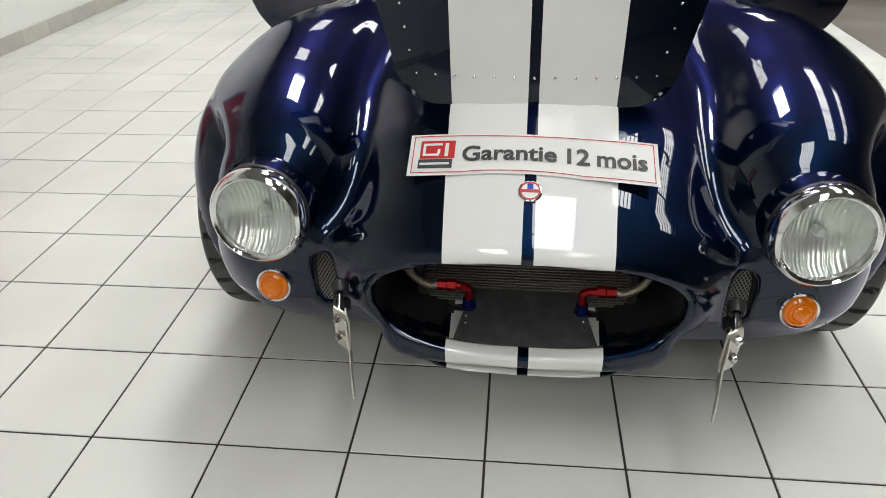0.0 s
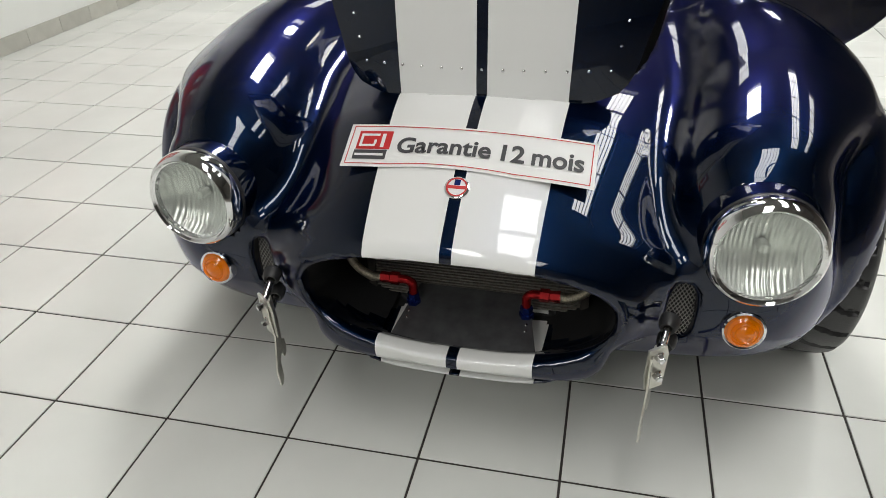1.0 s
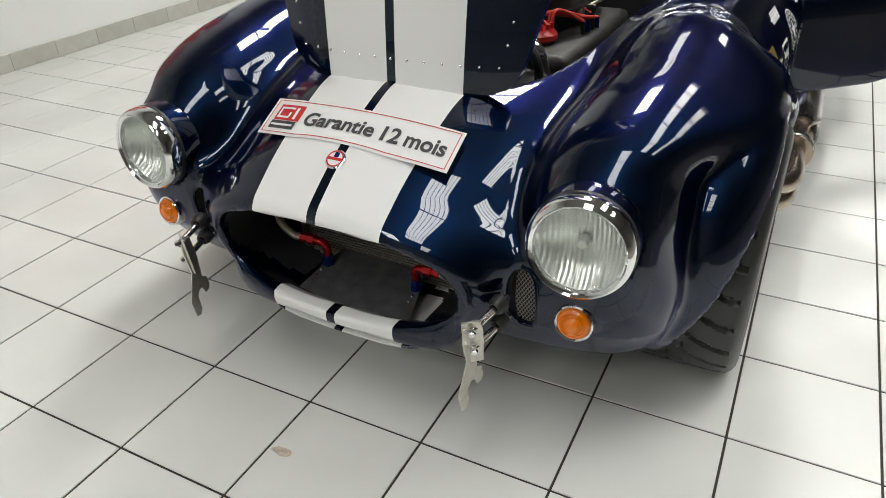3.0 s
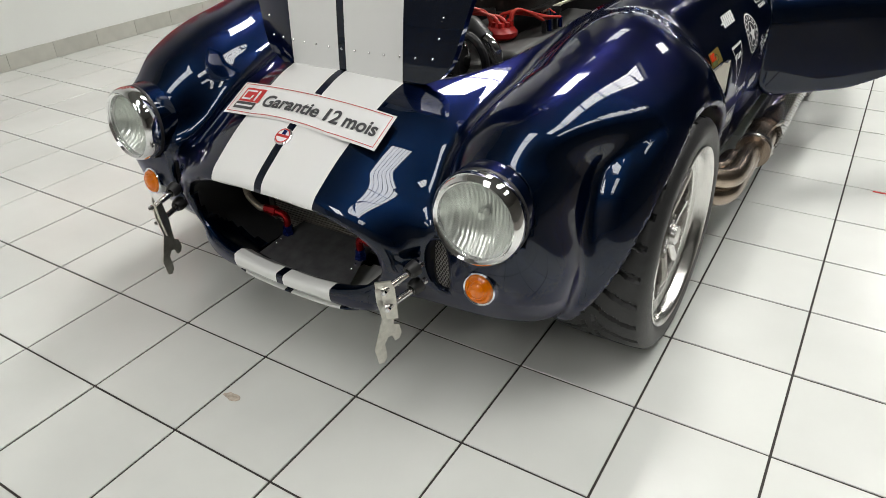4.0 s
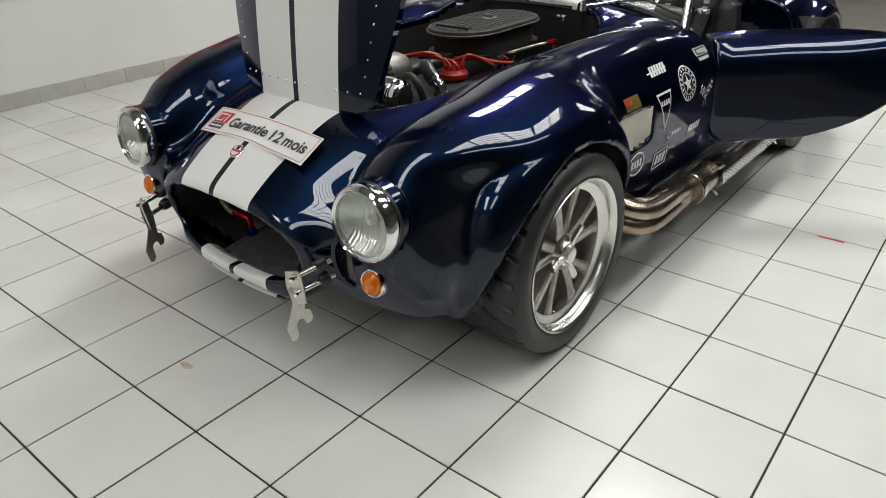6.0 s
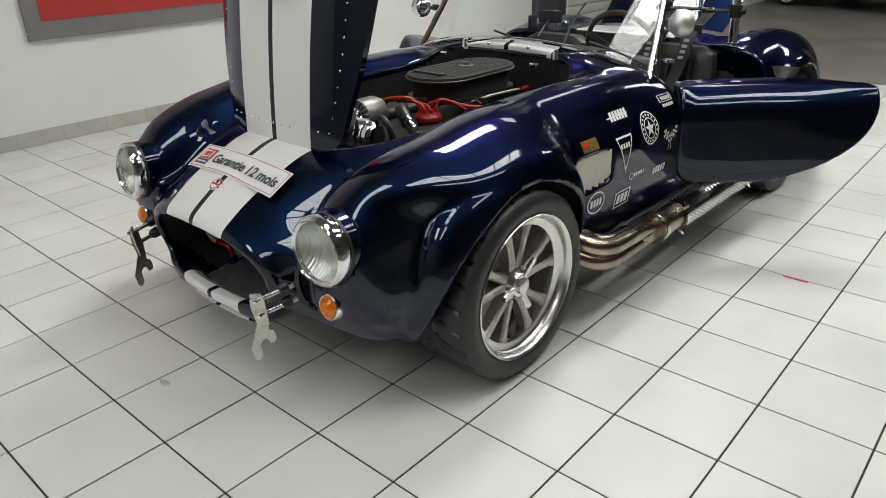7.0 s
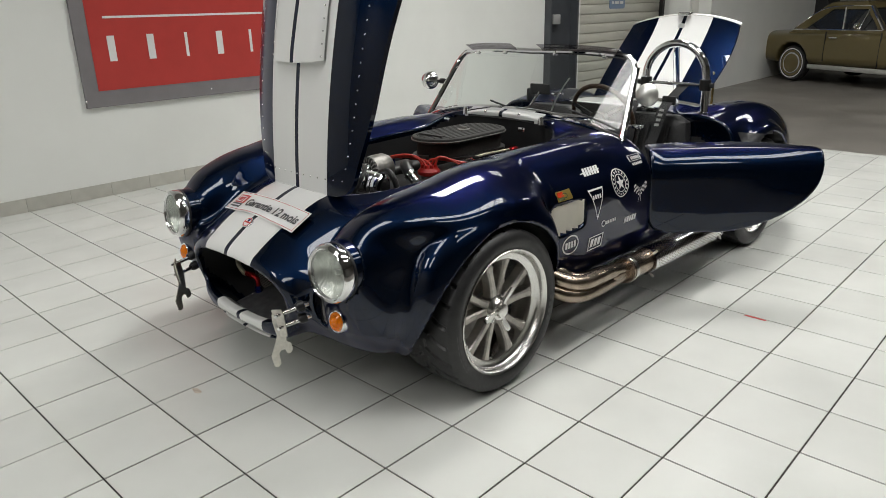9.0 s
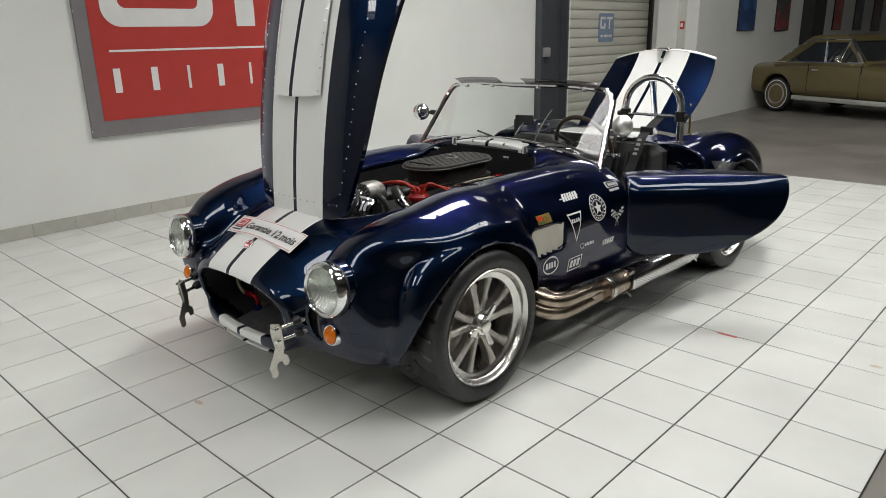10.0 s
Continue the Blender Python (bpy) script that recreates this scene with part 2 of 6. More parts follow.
def field_mesh(name, field, lo, hi, h, mats, pick=None, parent=None, label="", m=None):
    """The zero surface of a field as a mesh (surface nets, then pulled onto the surface), with its true normals."""
    axes = [np.arange(lo[i], hi[i] + h, h) for i in range(3)]
    X, Y, Z = np.meshgrid(*axes, indexing="ij")
    F = field(X.ravel(), Y.ravel(), Z.ravel()).reshape(X.shape)
    n = np.array(F.shape)
    S = F < 0
    cells = n - 1
    acc, cnt = np.zeros((*cells, 3)), np.zeros(cells)
    corner = [(i, j, k) for i in (0, 1) for j in (0, 1) for k in (0, 1)]
    for a in corner:
        for d in range(3):
            if a[d]:
                continue
            b = list(a)
            b[d] = 1
            sa = tuple(slice(a[q], a[q] + cells[q]) for q in range(3))
            sb = tuple(slice(b[q], b[q] + cells[q]) for q in range(3))
            cross = S[sa] != S[sb]
            idx = np.nonzero(cross)
            fa, fb = F[sa][idx], F[sb][idx]
            t = fa / (fa - fb)
            for q in range(3):
                acc[(*idx, q)] += a[q] + (t if q == d else 0)
            cnt[idx] += 1
    act = np.nonzero(cnt > 0)
    P = acc[act] / cnt[act][:, None] + np.stack(act, 1)
    P = P * h + np.array(lo)
    ids = -np.ones(cells, int)
    ids[act] = np.arange(len(P))
    quads = []
    for d in range(3):
        u, v = (d + 1) % 3, (d + 2) % 3
        sl0, sl1 = [slice(None)] * 3, [slice(None)] * 3
        sl0[d], sl1[d] = slice(0, -1), slice(1, None)
        A, B = S[tuple(sl0)], S[tuple(sl1)]
        e = np.stack(np.nonzero(A != B), 1)
        ok = (e[:, u] > 0) & (e[:, v] > 0) & (e[:, u] < cells[u]) & (e[:, v] < cells[v])
        e = e[ok]
        inside = A[tuple(e.T)]
        def cell(du, dv):
            c = e.copy()
            c[:, u] += du
            c[:, v] += dv
            return ids[tuple(c.T)]
        q = np.stack([cell(-1, -1), cell(0, -1), cell(0, 0), cell(-1, 0)], 1)
        q[~inside] = q[~inside][:, ::-1]
        quads.append(q)
    Q = np.concatenate(quads)
    for _ in range(4):
        f = field(*P.T)
        g = gradient(field, *P.T)
        step = (f / np.maximum((g * g).sum(1), 0.05))[:, None] * g
        ln = np.linalg.norm(step, axis=1, keepdims=True)
        P = P - step * np.minimum(1, 0.6 * h / np.maximum(ln, 1e-9))
    N = gradient(field, *P.T)
    N /= np.maximum(np.linalg.norm(N, axis=1, keepdims=True), 1e-9)
    me = bpy.data.meshes.new(name)
    me.vertices.add(len(P))
    me.vertices.foreach_set("co", P.ravel())
    me.loops.add(len(Q) * 4)
    me.loops.foreach_set("vertex_index", Q.ravel())
    me.polygons.add(len(Q))
    me.polygons.foreach_set("loop_start", np.arange(len(Q)) * 4)
    for x in mats:
        me.materials.append(x)
    if pick is not None:
        C = P[Q].mean(1)
        me.polygons.foreach_set("material_index", pick(*C.T).astype(np.int32))
    me.polygons.foreach_set("use_smooth", np.ones(len(Q), bool))
    me.update()
    me.validate()
    if len(me.vertices) == len(N):
        me.normals_split_custom_set_from_vertices(N.tolist())
    ob = new(name, me)
    if parent is not None:
        ob.parent = parent
    if m is not None:
        ob.matrix_basis = m
    if label:
        ob["label"] = label
    return ob


# ---- the room ----
def structure(name, bm, mat, label, smooth=False):
    return tagged(part(name, bm, mat, smooth=smooth), label, name.split("_")[0], kind="structure")


X_WALL, X_FAR, Y_NEAR, Y_FAR = -3.2, 12.0, -10.0, 27.0
M_HALLWALL = material("grey_hall_paint", (0.30, 0.29, 0.27), 0.8, noise_amount=0.05, noise_scale=1.2, bump=0.1, bump_scale=50)
M_ROOF = material("grey_roof_sheet", (0.26, 0.26, 0.25), 0.7, noise_amount=0.1, noise_scale=1)
M_STEELPAINT = material("dark_grey_steel_paint", (0.06, 0.065, 0.075), 0.5, noise_amount=0.1, noise_scale=5)
structure("ground", box_bm(X_WALL - 0.6, Y_NEAR - 0.3, -0.3, X_FAR + 0.3, Y_FAR + 0.3, -0.012), M_CONCRETE, "polished grey-brown concrete hall floor")
structure("wall_west", box_bm(X_WALL - 0.25, Y_NEAR, -0.02, X_WALL, 7.21, CEIL), M_PLASTER, "white plastered showroom wall")
structure("wall_south", box_bm(X_WALL - 0.25, Y_NEAR - 0.25, -0.02, X_FAR, Y_NEAR, CEIL), M_HALLWALL, "plain grey painted hall wall")
structure("wall_east", box_bm(X_FAR, Y_NEAR - 0.25, -0.02, X_FAR + 0.25, Y_FAR + 0.25, CEIL), M_HALLWALL, "plain grey painted hall wall")
structure("wall_north", box_bm(X_WALL - 0.25, Y_FAR, -0.02, X_FAR, Y_FAR + 0.25, CEIL), M_PLASTER, "white plastered wall at the far end")
structure("wall_gallery", box_bm(-2.40, 10.38, -0.02, -2.19, Y_FAR, CEIL), M_PLASTER, "white plastered wall hung with pictures")
structure("wall_recess", box_bm(-3.75, 7.15, -0.02, -3.5, 11.6, CEIL), M_PLASTER, "white wall behind the roller door")


def ceiling():
    bm = bmesh.new()
    xs = sorted({X_WALL - 0.25, X_FAR + 0.25, *[r[0] - r[2] / 2 for r in ROOF_LIGHTS], *[r[0] + r[2] / 2 for r in ROOF_LIGHTS]})
    ys = sorted({Y_NEAR - 0.25, Y_FAR + 0.25, *[r[1] - r[3] / 2 for r in ROOF_LIGHTS], *[r[1] + r[3] / 2 for r in ROOF_LIGHTS]})
    for a, b in zip(xs, xs[1:]):
        for c, d in zip(ys, ys[1:]):
            mx, my = (a + b) / 2, (c + d) / 2
            if not any(abs(mx - r[0]) < r[2] / 2 and abs(my - r[1]) < r[3] / 2 for r in ROOF_LIGHTS):
                box_bm(a, c, CEIL, b, d, CEIL + 0.2, bm=bm)
    structure("ceiling", bm, M_ROOF, "grey sheet roof with large roof lights")


ceiling()
structure("floor", box_bm(X_WALL, -3.96, -0.012, 2.64, 6.43, -0.003), M_GROUT, "bed of dark grout under white floor tiles")

# ---- the car ----
car = new("sports_car")
car.matrix_basis = pose(0.410, 0, 0, 0, 0, -1.1)
tagged(car, "dark blue open sports car with white stripes and raised bonnet", "car")
WF, WR = (0.69, 0.33, 0.872), (3.07, 0.335, 0.905)  # wheels: along, radius and height, outer face


def hull(x, y, z):
    ax = np.abs(x)
    zt = knots(y, [-0.05, 0.0, 0.03, 0.06, 0.13, 0.25, 0.36, 0.6, 1.0, 1.4, 1.65, 1.8, 2.3, 3.0, 3.4, 3.7, 3.9], [0.525, 0.553, 0.582, 0.605, 0.652, 0.712, 0.752, 0.785, 0.80, 0.802, 0.812, 0.835, 0.835, 0.83, 0.78, 0.67, 0.5])
    zb = knots(y, [-0.05, 0.05, 0.2, 0.5, 1.2, 3.3, 3.9], [0.285, 0.265, 0.25, 0.24, 0.26, 0.26, 0.40])
    w = knots(y, [-0.05, 0.0, 0.08, 0.2, 0.36, 0.6, 0.9, 1.2, 1.8, 2.6, 3.2, 3.6, 3.9], [0.335, 0.352, 0.385, 0.43, 0.49, 0.59, 0.72, 0.805, 0.812, 0.80, 0.76, 0.64, 0.36])
    n = knots(y, [0.0, 0.3, 0.8, 1.2, 1.6, 2.0, 3.9], [2.1, 2.2, 2.5, 3.3, 3.5, 3.5, 2.6])
    f = super_dist(ax, z - (zt + zb) / 2, w, (zt - zb) / 2, n)
    flank = smax(ax - w + 0.02 * np.maximum(0.45 - z, 0), z - zt + 0.30 * np.maximum(ax - 0.33, 0) ** 1.3, 0.11)
    flank = np.maximum(flank, zb - z)
    turn = np.clip((y - 0.95) / 0.4, 0, 1)
    turn = turn * turn * (3 - 2 * turn) * np.clip((3.4 - y) / 0.5, 0, 1)
    f = f * (1 - turn) + flank * turn
    front = 0.005 + 0.2 * (0.545 - z) + 0.12 * ax * ax - y
    f = smax(f, front, 0.035)
    cowl = ((np.abs(x) / 0.74) ** 2.3 + (np.abs(y - 1.83) / 0.42) ** 2.3 + (np.abs(z - 0.60) / 0.318) ** 2.3 + 1e-9) ** (1 / 2.3)
    f = smin(f, (cowl - 1) * 0.3, 0.035)
    return smax(f, y - 3.88, 0.08)


def chin(x, y, z):
    """The low front panel between the mouth and the lamps, and the scoop below the mouth."""
    ax = np.abs(x)
    f = super_dist(ax, z - 0.365, 0.70 + 0 * x, 0.168 + 0 * x, 3.0)
    f = smax(f, 0.128 + 0.35 * np.maximum(ax - 0.45, 0) ** 1.5 + 0.5 * np.maximum(0.36 - z, 0) - y, 0.06)
    f = smax(f, y - 0.5, 0.05)
    scoop = super_dist(ax, z - 0.249, 0.275 + 0 * x, 0.056 + 0 * x, 3.0)
    scoop = smax(scoop, np.maximum(0.045 + 0.15 * ax * ax - y, y - 0.4), 0.03)
    return smin(f, scoop, 0.03)


def front_fender(x, y, z):
    """The slim lamp pod that runs back into the flank."""
    ax = np.abs(x)
    u = np.clip((0.55 - y) / 0.44, 0, 1)
    s = np.maximum(1 - u ** 2.2, 1e-4) ** (1 / 3.0)
    xf = knots(y, [0.05, 0.3, 0.7, 1.0, 1.5, 1.9], [0.585, 0.570, 0.583, 0.555, 0.572, 0.60])
    a = knots(y, [0.05, 0.5, 0.8, 1.1, 1.5, 1.9], [0.203, 0.187, 0.201, 0.20, 0.19, 0.18]) * s
    top = knots(y, [0.05, 0.5, 0.75, 1.05, 1.5, 1.9], [0.761, 0.788, 0.832, 0.848, 0.854, 0.82])
    bot = knots(y, [0.05, 0.5, 1.5], [0.225, 0.205, 0.28])
    zm, b = (top + bot) / 2, (top - bot) / 2 * s
    zm = zm + 0.025 * u
    f = super_dist(ax - xf, z - zm, a, b, 2.35)
    f = smax(f, 0.108 - y, 0.02)
    return smax(f, y - 1.93, 0.1)


def ease(v, a, b):
    t = np.clip((v - a) / (b - a), 0, 1)
    return t * t * (3 - 2 * t)


def front_flare(x, y, z):
    """The wide wheel arch that bulges out of the pod behind a sharp crease."""
    ring = ((np.abs(np.abs(x) - 0.727) / 0.183) ** 3.4 + (np.abs(z - 0.334) / 0.414) ** 3.4 + 1e-9) ** (1 / 3.4)
    run = y - 0.701
    q = np.where(run < 0, (ring ** 2.63 + (np.abs(run) / 0.415) ** 2.63) ** (1 / 2.63), (ring ** 3.2 + (np.abs(run) / 0.411) ** 3.2) ** (1 / 3.2))
    return (q - 1) * 0.183


def rear_fender(x, y, z):
    ax = np.abs(x)
    q = ((np.abs(ax - 0.67) / 0.255) ** 2.4 + (np.abs(y - 3.11) / 0.72) ** 2.2 + (np.abs(z - 0.48) / 0.375) ** 2.2 + 1e-9) ** (1 / 2.25)
    return (q - 1) * 0.26


def disc_x(x, y, z, cy, cz, r, x0, x1, k):
    d = np.sqrt((y - cy) ** 2 + (z - cz) ** 2) - r
    return smax(d, np.maximum(x0 - x, x - x1), k)


def skin(x, y, z):
    """The outer form of the bodywork."""
    ax = np.abs(x)
    f = smin(hull(x, y, z), front_fender(x, y, z), 0.055)
    f = smin(f, chin(x, y, z), 0.08)
    f = smin(f, rear_fender(x, y, z), 0.10)
    f = smin(f, front_flare(x, y, z), 0.016 + 0.124 * ease(z, 0.62, 0.75) * ease(-y, -1.3, -0.78))
    f = smin(f, disc_x(ax, y, z, WR[0], WR[1] + 0.02, 0.40, 0.6, 0.94, 0.06), 0.06)
    f = smax(f, (ax - 0.735) * 0.84 - (z - 0.22) * 0.55 - 0.7 * np.maximum(y - 0.36, 0), 0.04)
    f = smax(f, 0.195 + 0.05 * ease(y, 0.5, 0.8) - z, 0.07)
    return f


def bay_plan(x, y):
    hw = knots(y, [0.3, 0.45, 0.8, 1.3, 1.65], [0.30, 0.33, 0.37, 0.42, 0.455])
    return np.where(y > 1.03, super_dist(x * 0.42 / hw, y - 1.03, 0.42, 0.665, 5.5), super_dist(x * 0.42 / hw, y - 1.03, 0.42, 0.645, 3.6))


def door_plan(y, z):
    """Outline of the door opening seen from the side."""
    drop = np.clip((0.76 - z) / 0.43, 0, 1.2)
    back = 2.725 - 0.38 * drop ** 2.6
    f = smax(y - back, 1.895 - y, 0.02)
    return smax(f, 0.335 - z, 0.10)


def cavities(x, y, z):
    ax = np.abs(x)
    deep = np.clip((y - 0.07) / 0.08, 0, 1)
    mouth = np.maximum(super_dist(x, z - 0.418 + 0.03 * deep, 0.33 + 0 * x, 0.125 + 0.03 * deep, 2.45), y - 0.5)
    slot = np.maximum(super_dist(x, z - 0.243, 0.215 + 0 * x, 0.013 + 0 * x, 3), y - 0.3)
    wells = np.minimum(disc_x(ax, y, z, WF[0] + 0.012, 0.285, 0.392, 0.5, 2, 0.01), disc_x(ax, y, z, WR[0], WR[1] + 0.01, 0.36, 0.5, 2, 0.01))
    bay = smax(bay_plan(x, y), 0.30 - z, 0.03)
    cock = smax(super_dist(ax, y - 2.33, 0.655 + 0 * x, 0.47 + 0 * x, 3.6), 0.30 - z, 0.05)
    door = np.maximum(np.maximum(door_plan(y, z), 0.5 - ax), z - 1)
    boot = smax(super_dist(ax, y - 3.40, 0.42 + 0 * x, 0.25 + 0 * x, 3.5), 0.45 - z, 0.03)
    duct = np.maximum(super_dist(ax - 0.455, z - 0.412, 0.028 + 0 * x, 0.073 + 0 * x, 2.8), y - 0.2)
    vent = np.maximum(super_dist(y - 1.208, z - 0.578, 0.110 + 0 * x, 0.062 + 0 * x, 5), 0.7 - ax)
    lamp = np.maximum(np.sqrt((ax - 0.578) ** 2 + (z - 0.588) ** 2) - 0.099, y - 0.17)
    return np.minimum.reduce([lamp, mouth, slot, wells, bay, cock, door, boot, duct, vent])


def body_field(x, y, z):
    return smax(skin(x, y, z), -cavities(x, y, z), 0.012)


def body_pick(x, y, z):
    lip = (np.abs(x) < 0.2) & (y < 0.10) & (z < 0.31)
    jamb = (np.abs(door_plan(y, z)) < 0.012) & (np.abs(x) > 0.5) & (skin(x, y, z) > -0.09) & (z > 0.36)
    return (cavities(x, y, z) < 0.002) & (skin(x, y, z) < -0.008 - 0.012 * (y < 1.9)) & ~lip & ~jamb


body = field_mesh("body", body_field, (-0.99, -0.06, 0.2), (0.99, 3.96, 0.93), 0.0132, [M_PAINT, M_LINER], body_pick, car, "dark blue metallic bodywork with twin white stripes")


def door_field(x, y, z):
    sk = skin(x, y, z)
    shell = smax(sk, -(sk + 0.035), 0.008)
    shell = smax(shell, door_plan(y, z) + 0.006, 0.012)
    return smax(smax(shell, z - 0.76, 0.012), 0.5 - x, 0.01)


hinge = Vector((0.79, 1.895, 0.5))
door = field_mesh("door", door_field, (0.5, 1.8, 0.30), (0.95, 2.84, 0.8), 0.0115, [M_DOORPAINT], None, car, "opened blue door panel")
door.matrix_basis = Matrix.Translation(hinge) @ pose(0, 0, 0, 0, 0, -47.5) @ Matrix.Translation(-hinge)
far_door = new("door", door.data)
far_door.parent = car
far_door["label"] = "opened blue door panel"
far_door.matrix_basis = Matrix.Diagonal((-1, 1, 1, 1)) @ door.matrix_basis


# bonnet, tipped up about its front edge
def bonnet_point(u, v, back=0.0):
    """u across from -1 to 1, v from the front edge up."""
    s = v * 0.98
    hw = float(knots(np.array([s]), [0, 0.02, 0.06, 0.12, 0.31, 0.62, 0.98], [0.235, 0.29, 0.318, 0.335, 0.385, 0.430, 0.488])[0])
    x = u * hw
    y = 0.375 + 0.05 * s + 0.12 * s * s + 0.045 * abs(x / 0.33) ** 2.5 + back
    z = 0.742 + s * 0.985
    return (x, y, z)


def bonnet():
    bm = bmesh.new()
    nu, vs = 24, [0, 0.008, 0.02, 0.04, 0.06, 0.09, 0.12] + [0.12 + 0.88 * k / 24 for k in range(1, 25)]
    outer = [[bonnet_point(-1 + 2 * i / nu, v) for i in range(nu + 1)] for v in vs]
    inner = [[bonnet_point(-1 + 2 * i / nu, v, 0.022) for i in range(nu + 1)] for v in vs]
    a, b = grid_mesh(bm, outer), grid_mesh(bm, inner)
    loop = lambda g: g[0] + [r[-1] for r in g[1:]] + g[-1][-2::-1] + [r[0] for r in g[-2:0:-1]]
    la, lb = loop(a), loop(b)
    for i in range(len(la)):
        bm.faces.new((la[i], la[(i + 1) % len(la)], lb[(i + 1) % len(lb)], lb[i]))
    return part("bonnet", bm, M_BONNET, car, "raised satin blue bonnet with twin white stripes")


bonnet_ob = bonnet()


# rivets of the bonnet
def stud_mesh(name, r, mat):
    bm = bmesh.new()
    bmesh.ops.create_uvsphere(bm, u_segments=8, v_segments=5, radius=r)
    me = bpy.data.meshes.new(name)
    bm.to_mesh(me)
    bm.free()
    me.materials.append(mat)
    me.polygons.foreach_set("use_smooth", [True] * len(me.polygons))
    return me


rivet_me = stud_mesh("rivet", 0.0042, M_CHROME)


def stud(name, me, at, parent):
    ob = new(name, me)
    ob.parent = parent
    ob.matrix_basis = Matrix.Translation(at)
    return ob


for k in range(13):
    stud("rivet", rivet_me, Vector(bonnet_point(-0.84 + 1.68 * k / 12, 0.07)), bonnet_ob)
for sd in (-1, 1):
    for k in range(1, 16):
        v = 0.07 + 0.052 * k
        stud("rivet", rivet_me, Vector(bonnet_point(sd * (0.86 - 0.012 * k * 0.5), v)), bonnet_ob)


def scoop():
    """Raised air scoop on the upper half of the bonnet."""
    bm = bmesh.new()
    rows = []
    for j in range(13):
        v = 0.545 + 0.455 * j / 12
        lift = 0.034 * (1 - 0.6 * j / 12)
        row = []
        for i in range(21):
            u = -1 + 2 * i / 20
            x = u * 0.172
            y = 0.375 + 0.05 * v * 0.98 + 0.12 * (v * 0.98) ** 2
            up = lift * (1 - abs(u) ** 6)
            drop = 0.012 * (1 - u * u) if j == 0 else 0.0
            row.append((x, y - up - 0.003, 0.742 + v * 0.965 - drop))
        rows.append(row)
    a = grid_mesh(bm, rows)
    b = [bm.verts.new((v.co.x, v.co.y + 0.05, v.co.z + 0.004)) for v in a[0]]
    for i in range(20):
        bm.faces.new((a[0][i], a[0][i + 1], b[i + 1], b[i]))
    ob = part("scoop", bm, M_BONNET, bonnet_ob, "white riveted air scoop with a blue line")
    for sd in (-1, 1):
        for k in range(9):
            v = 0.56 + 0.048 * k
            y = 0.375 + 0.05 * v * 0.98 + 0.12 * (v * 0.98) ** 2
            stud("rivet", rivet_me, (sd * 0.164, y - 0.012, 0.742 + v * 0.965), ob)


scoop()


# wheels
def groove(a, w, pitch):
    """Depth of the tread pattern at an angle a and a place w across (0 to 1)."""
    v = w if w < 0.5 else 1 - w
    if v > 0.44:
        return 0.0
    bend = 1.15 * v ** 1.6 * 2.2 + (0.5 if w > 0.5 else 0.0)
    f = (a / pitch + bend) % 1.0
    wide = 0.10 * (1 - 0.5 * v / 0.44)
    if abs(f - 0.5) < wide:
        return 0.009
    return 0.006 if v > 0.40 and abs(f - 0.35) < 0.25 else 0.0


def tyre_bm(r, width):
    side = [(0.0, 0.246), (0.006, 0.252), (0.012, 0.266), (0.015, 0.283), (0.012, 0.300), (0.004, r - 0.016), (-0.006, r - 0.007)]
    n, m = 416, 30
    bm = bmesh.new()
    rows = []
    for k in range(n):
        a = 2 * math.pi * k / n
        c, s = math.cos(a), math.sin(a)
        row = [(x, q * c, q * s) for x, q in side]
        for j in range(m + 1):
            w = j / m
            q = r - 0.005 * abs(2 * w - 1) ** 4 - groove(a, w, 2 * math.pi / 26)
            row.append((-0.014 - w * (width - 0.028), q * c, q * s))
        row += [(-width - x, q * c, q * s) for x, q in side[::-1]]
        rows.append(row)
    grid_mesh(bm, rows, close_u=True)
    return bm


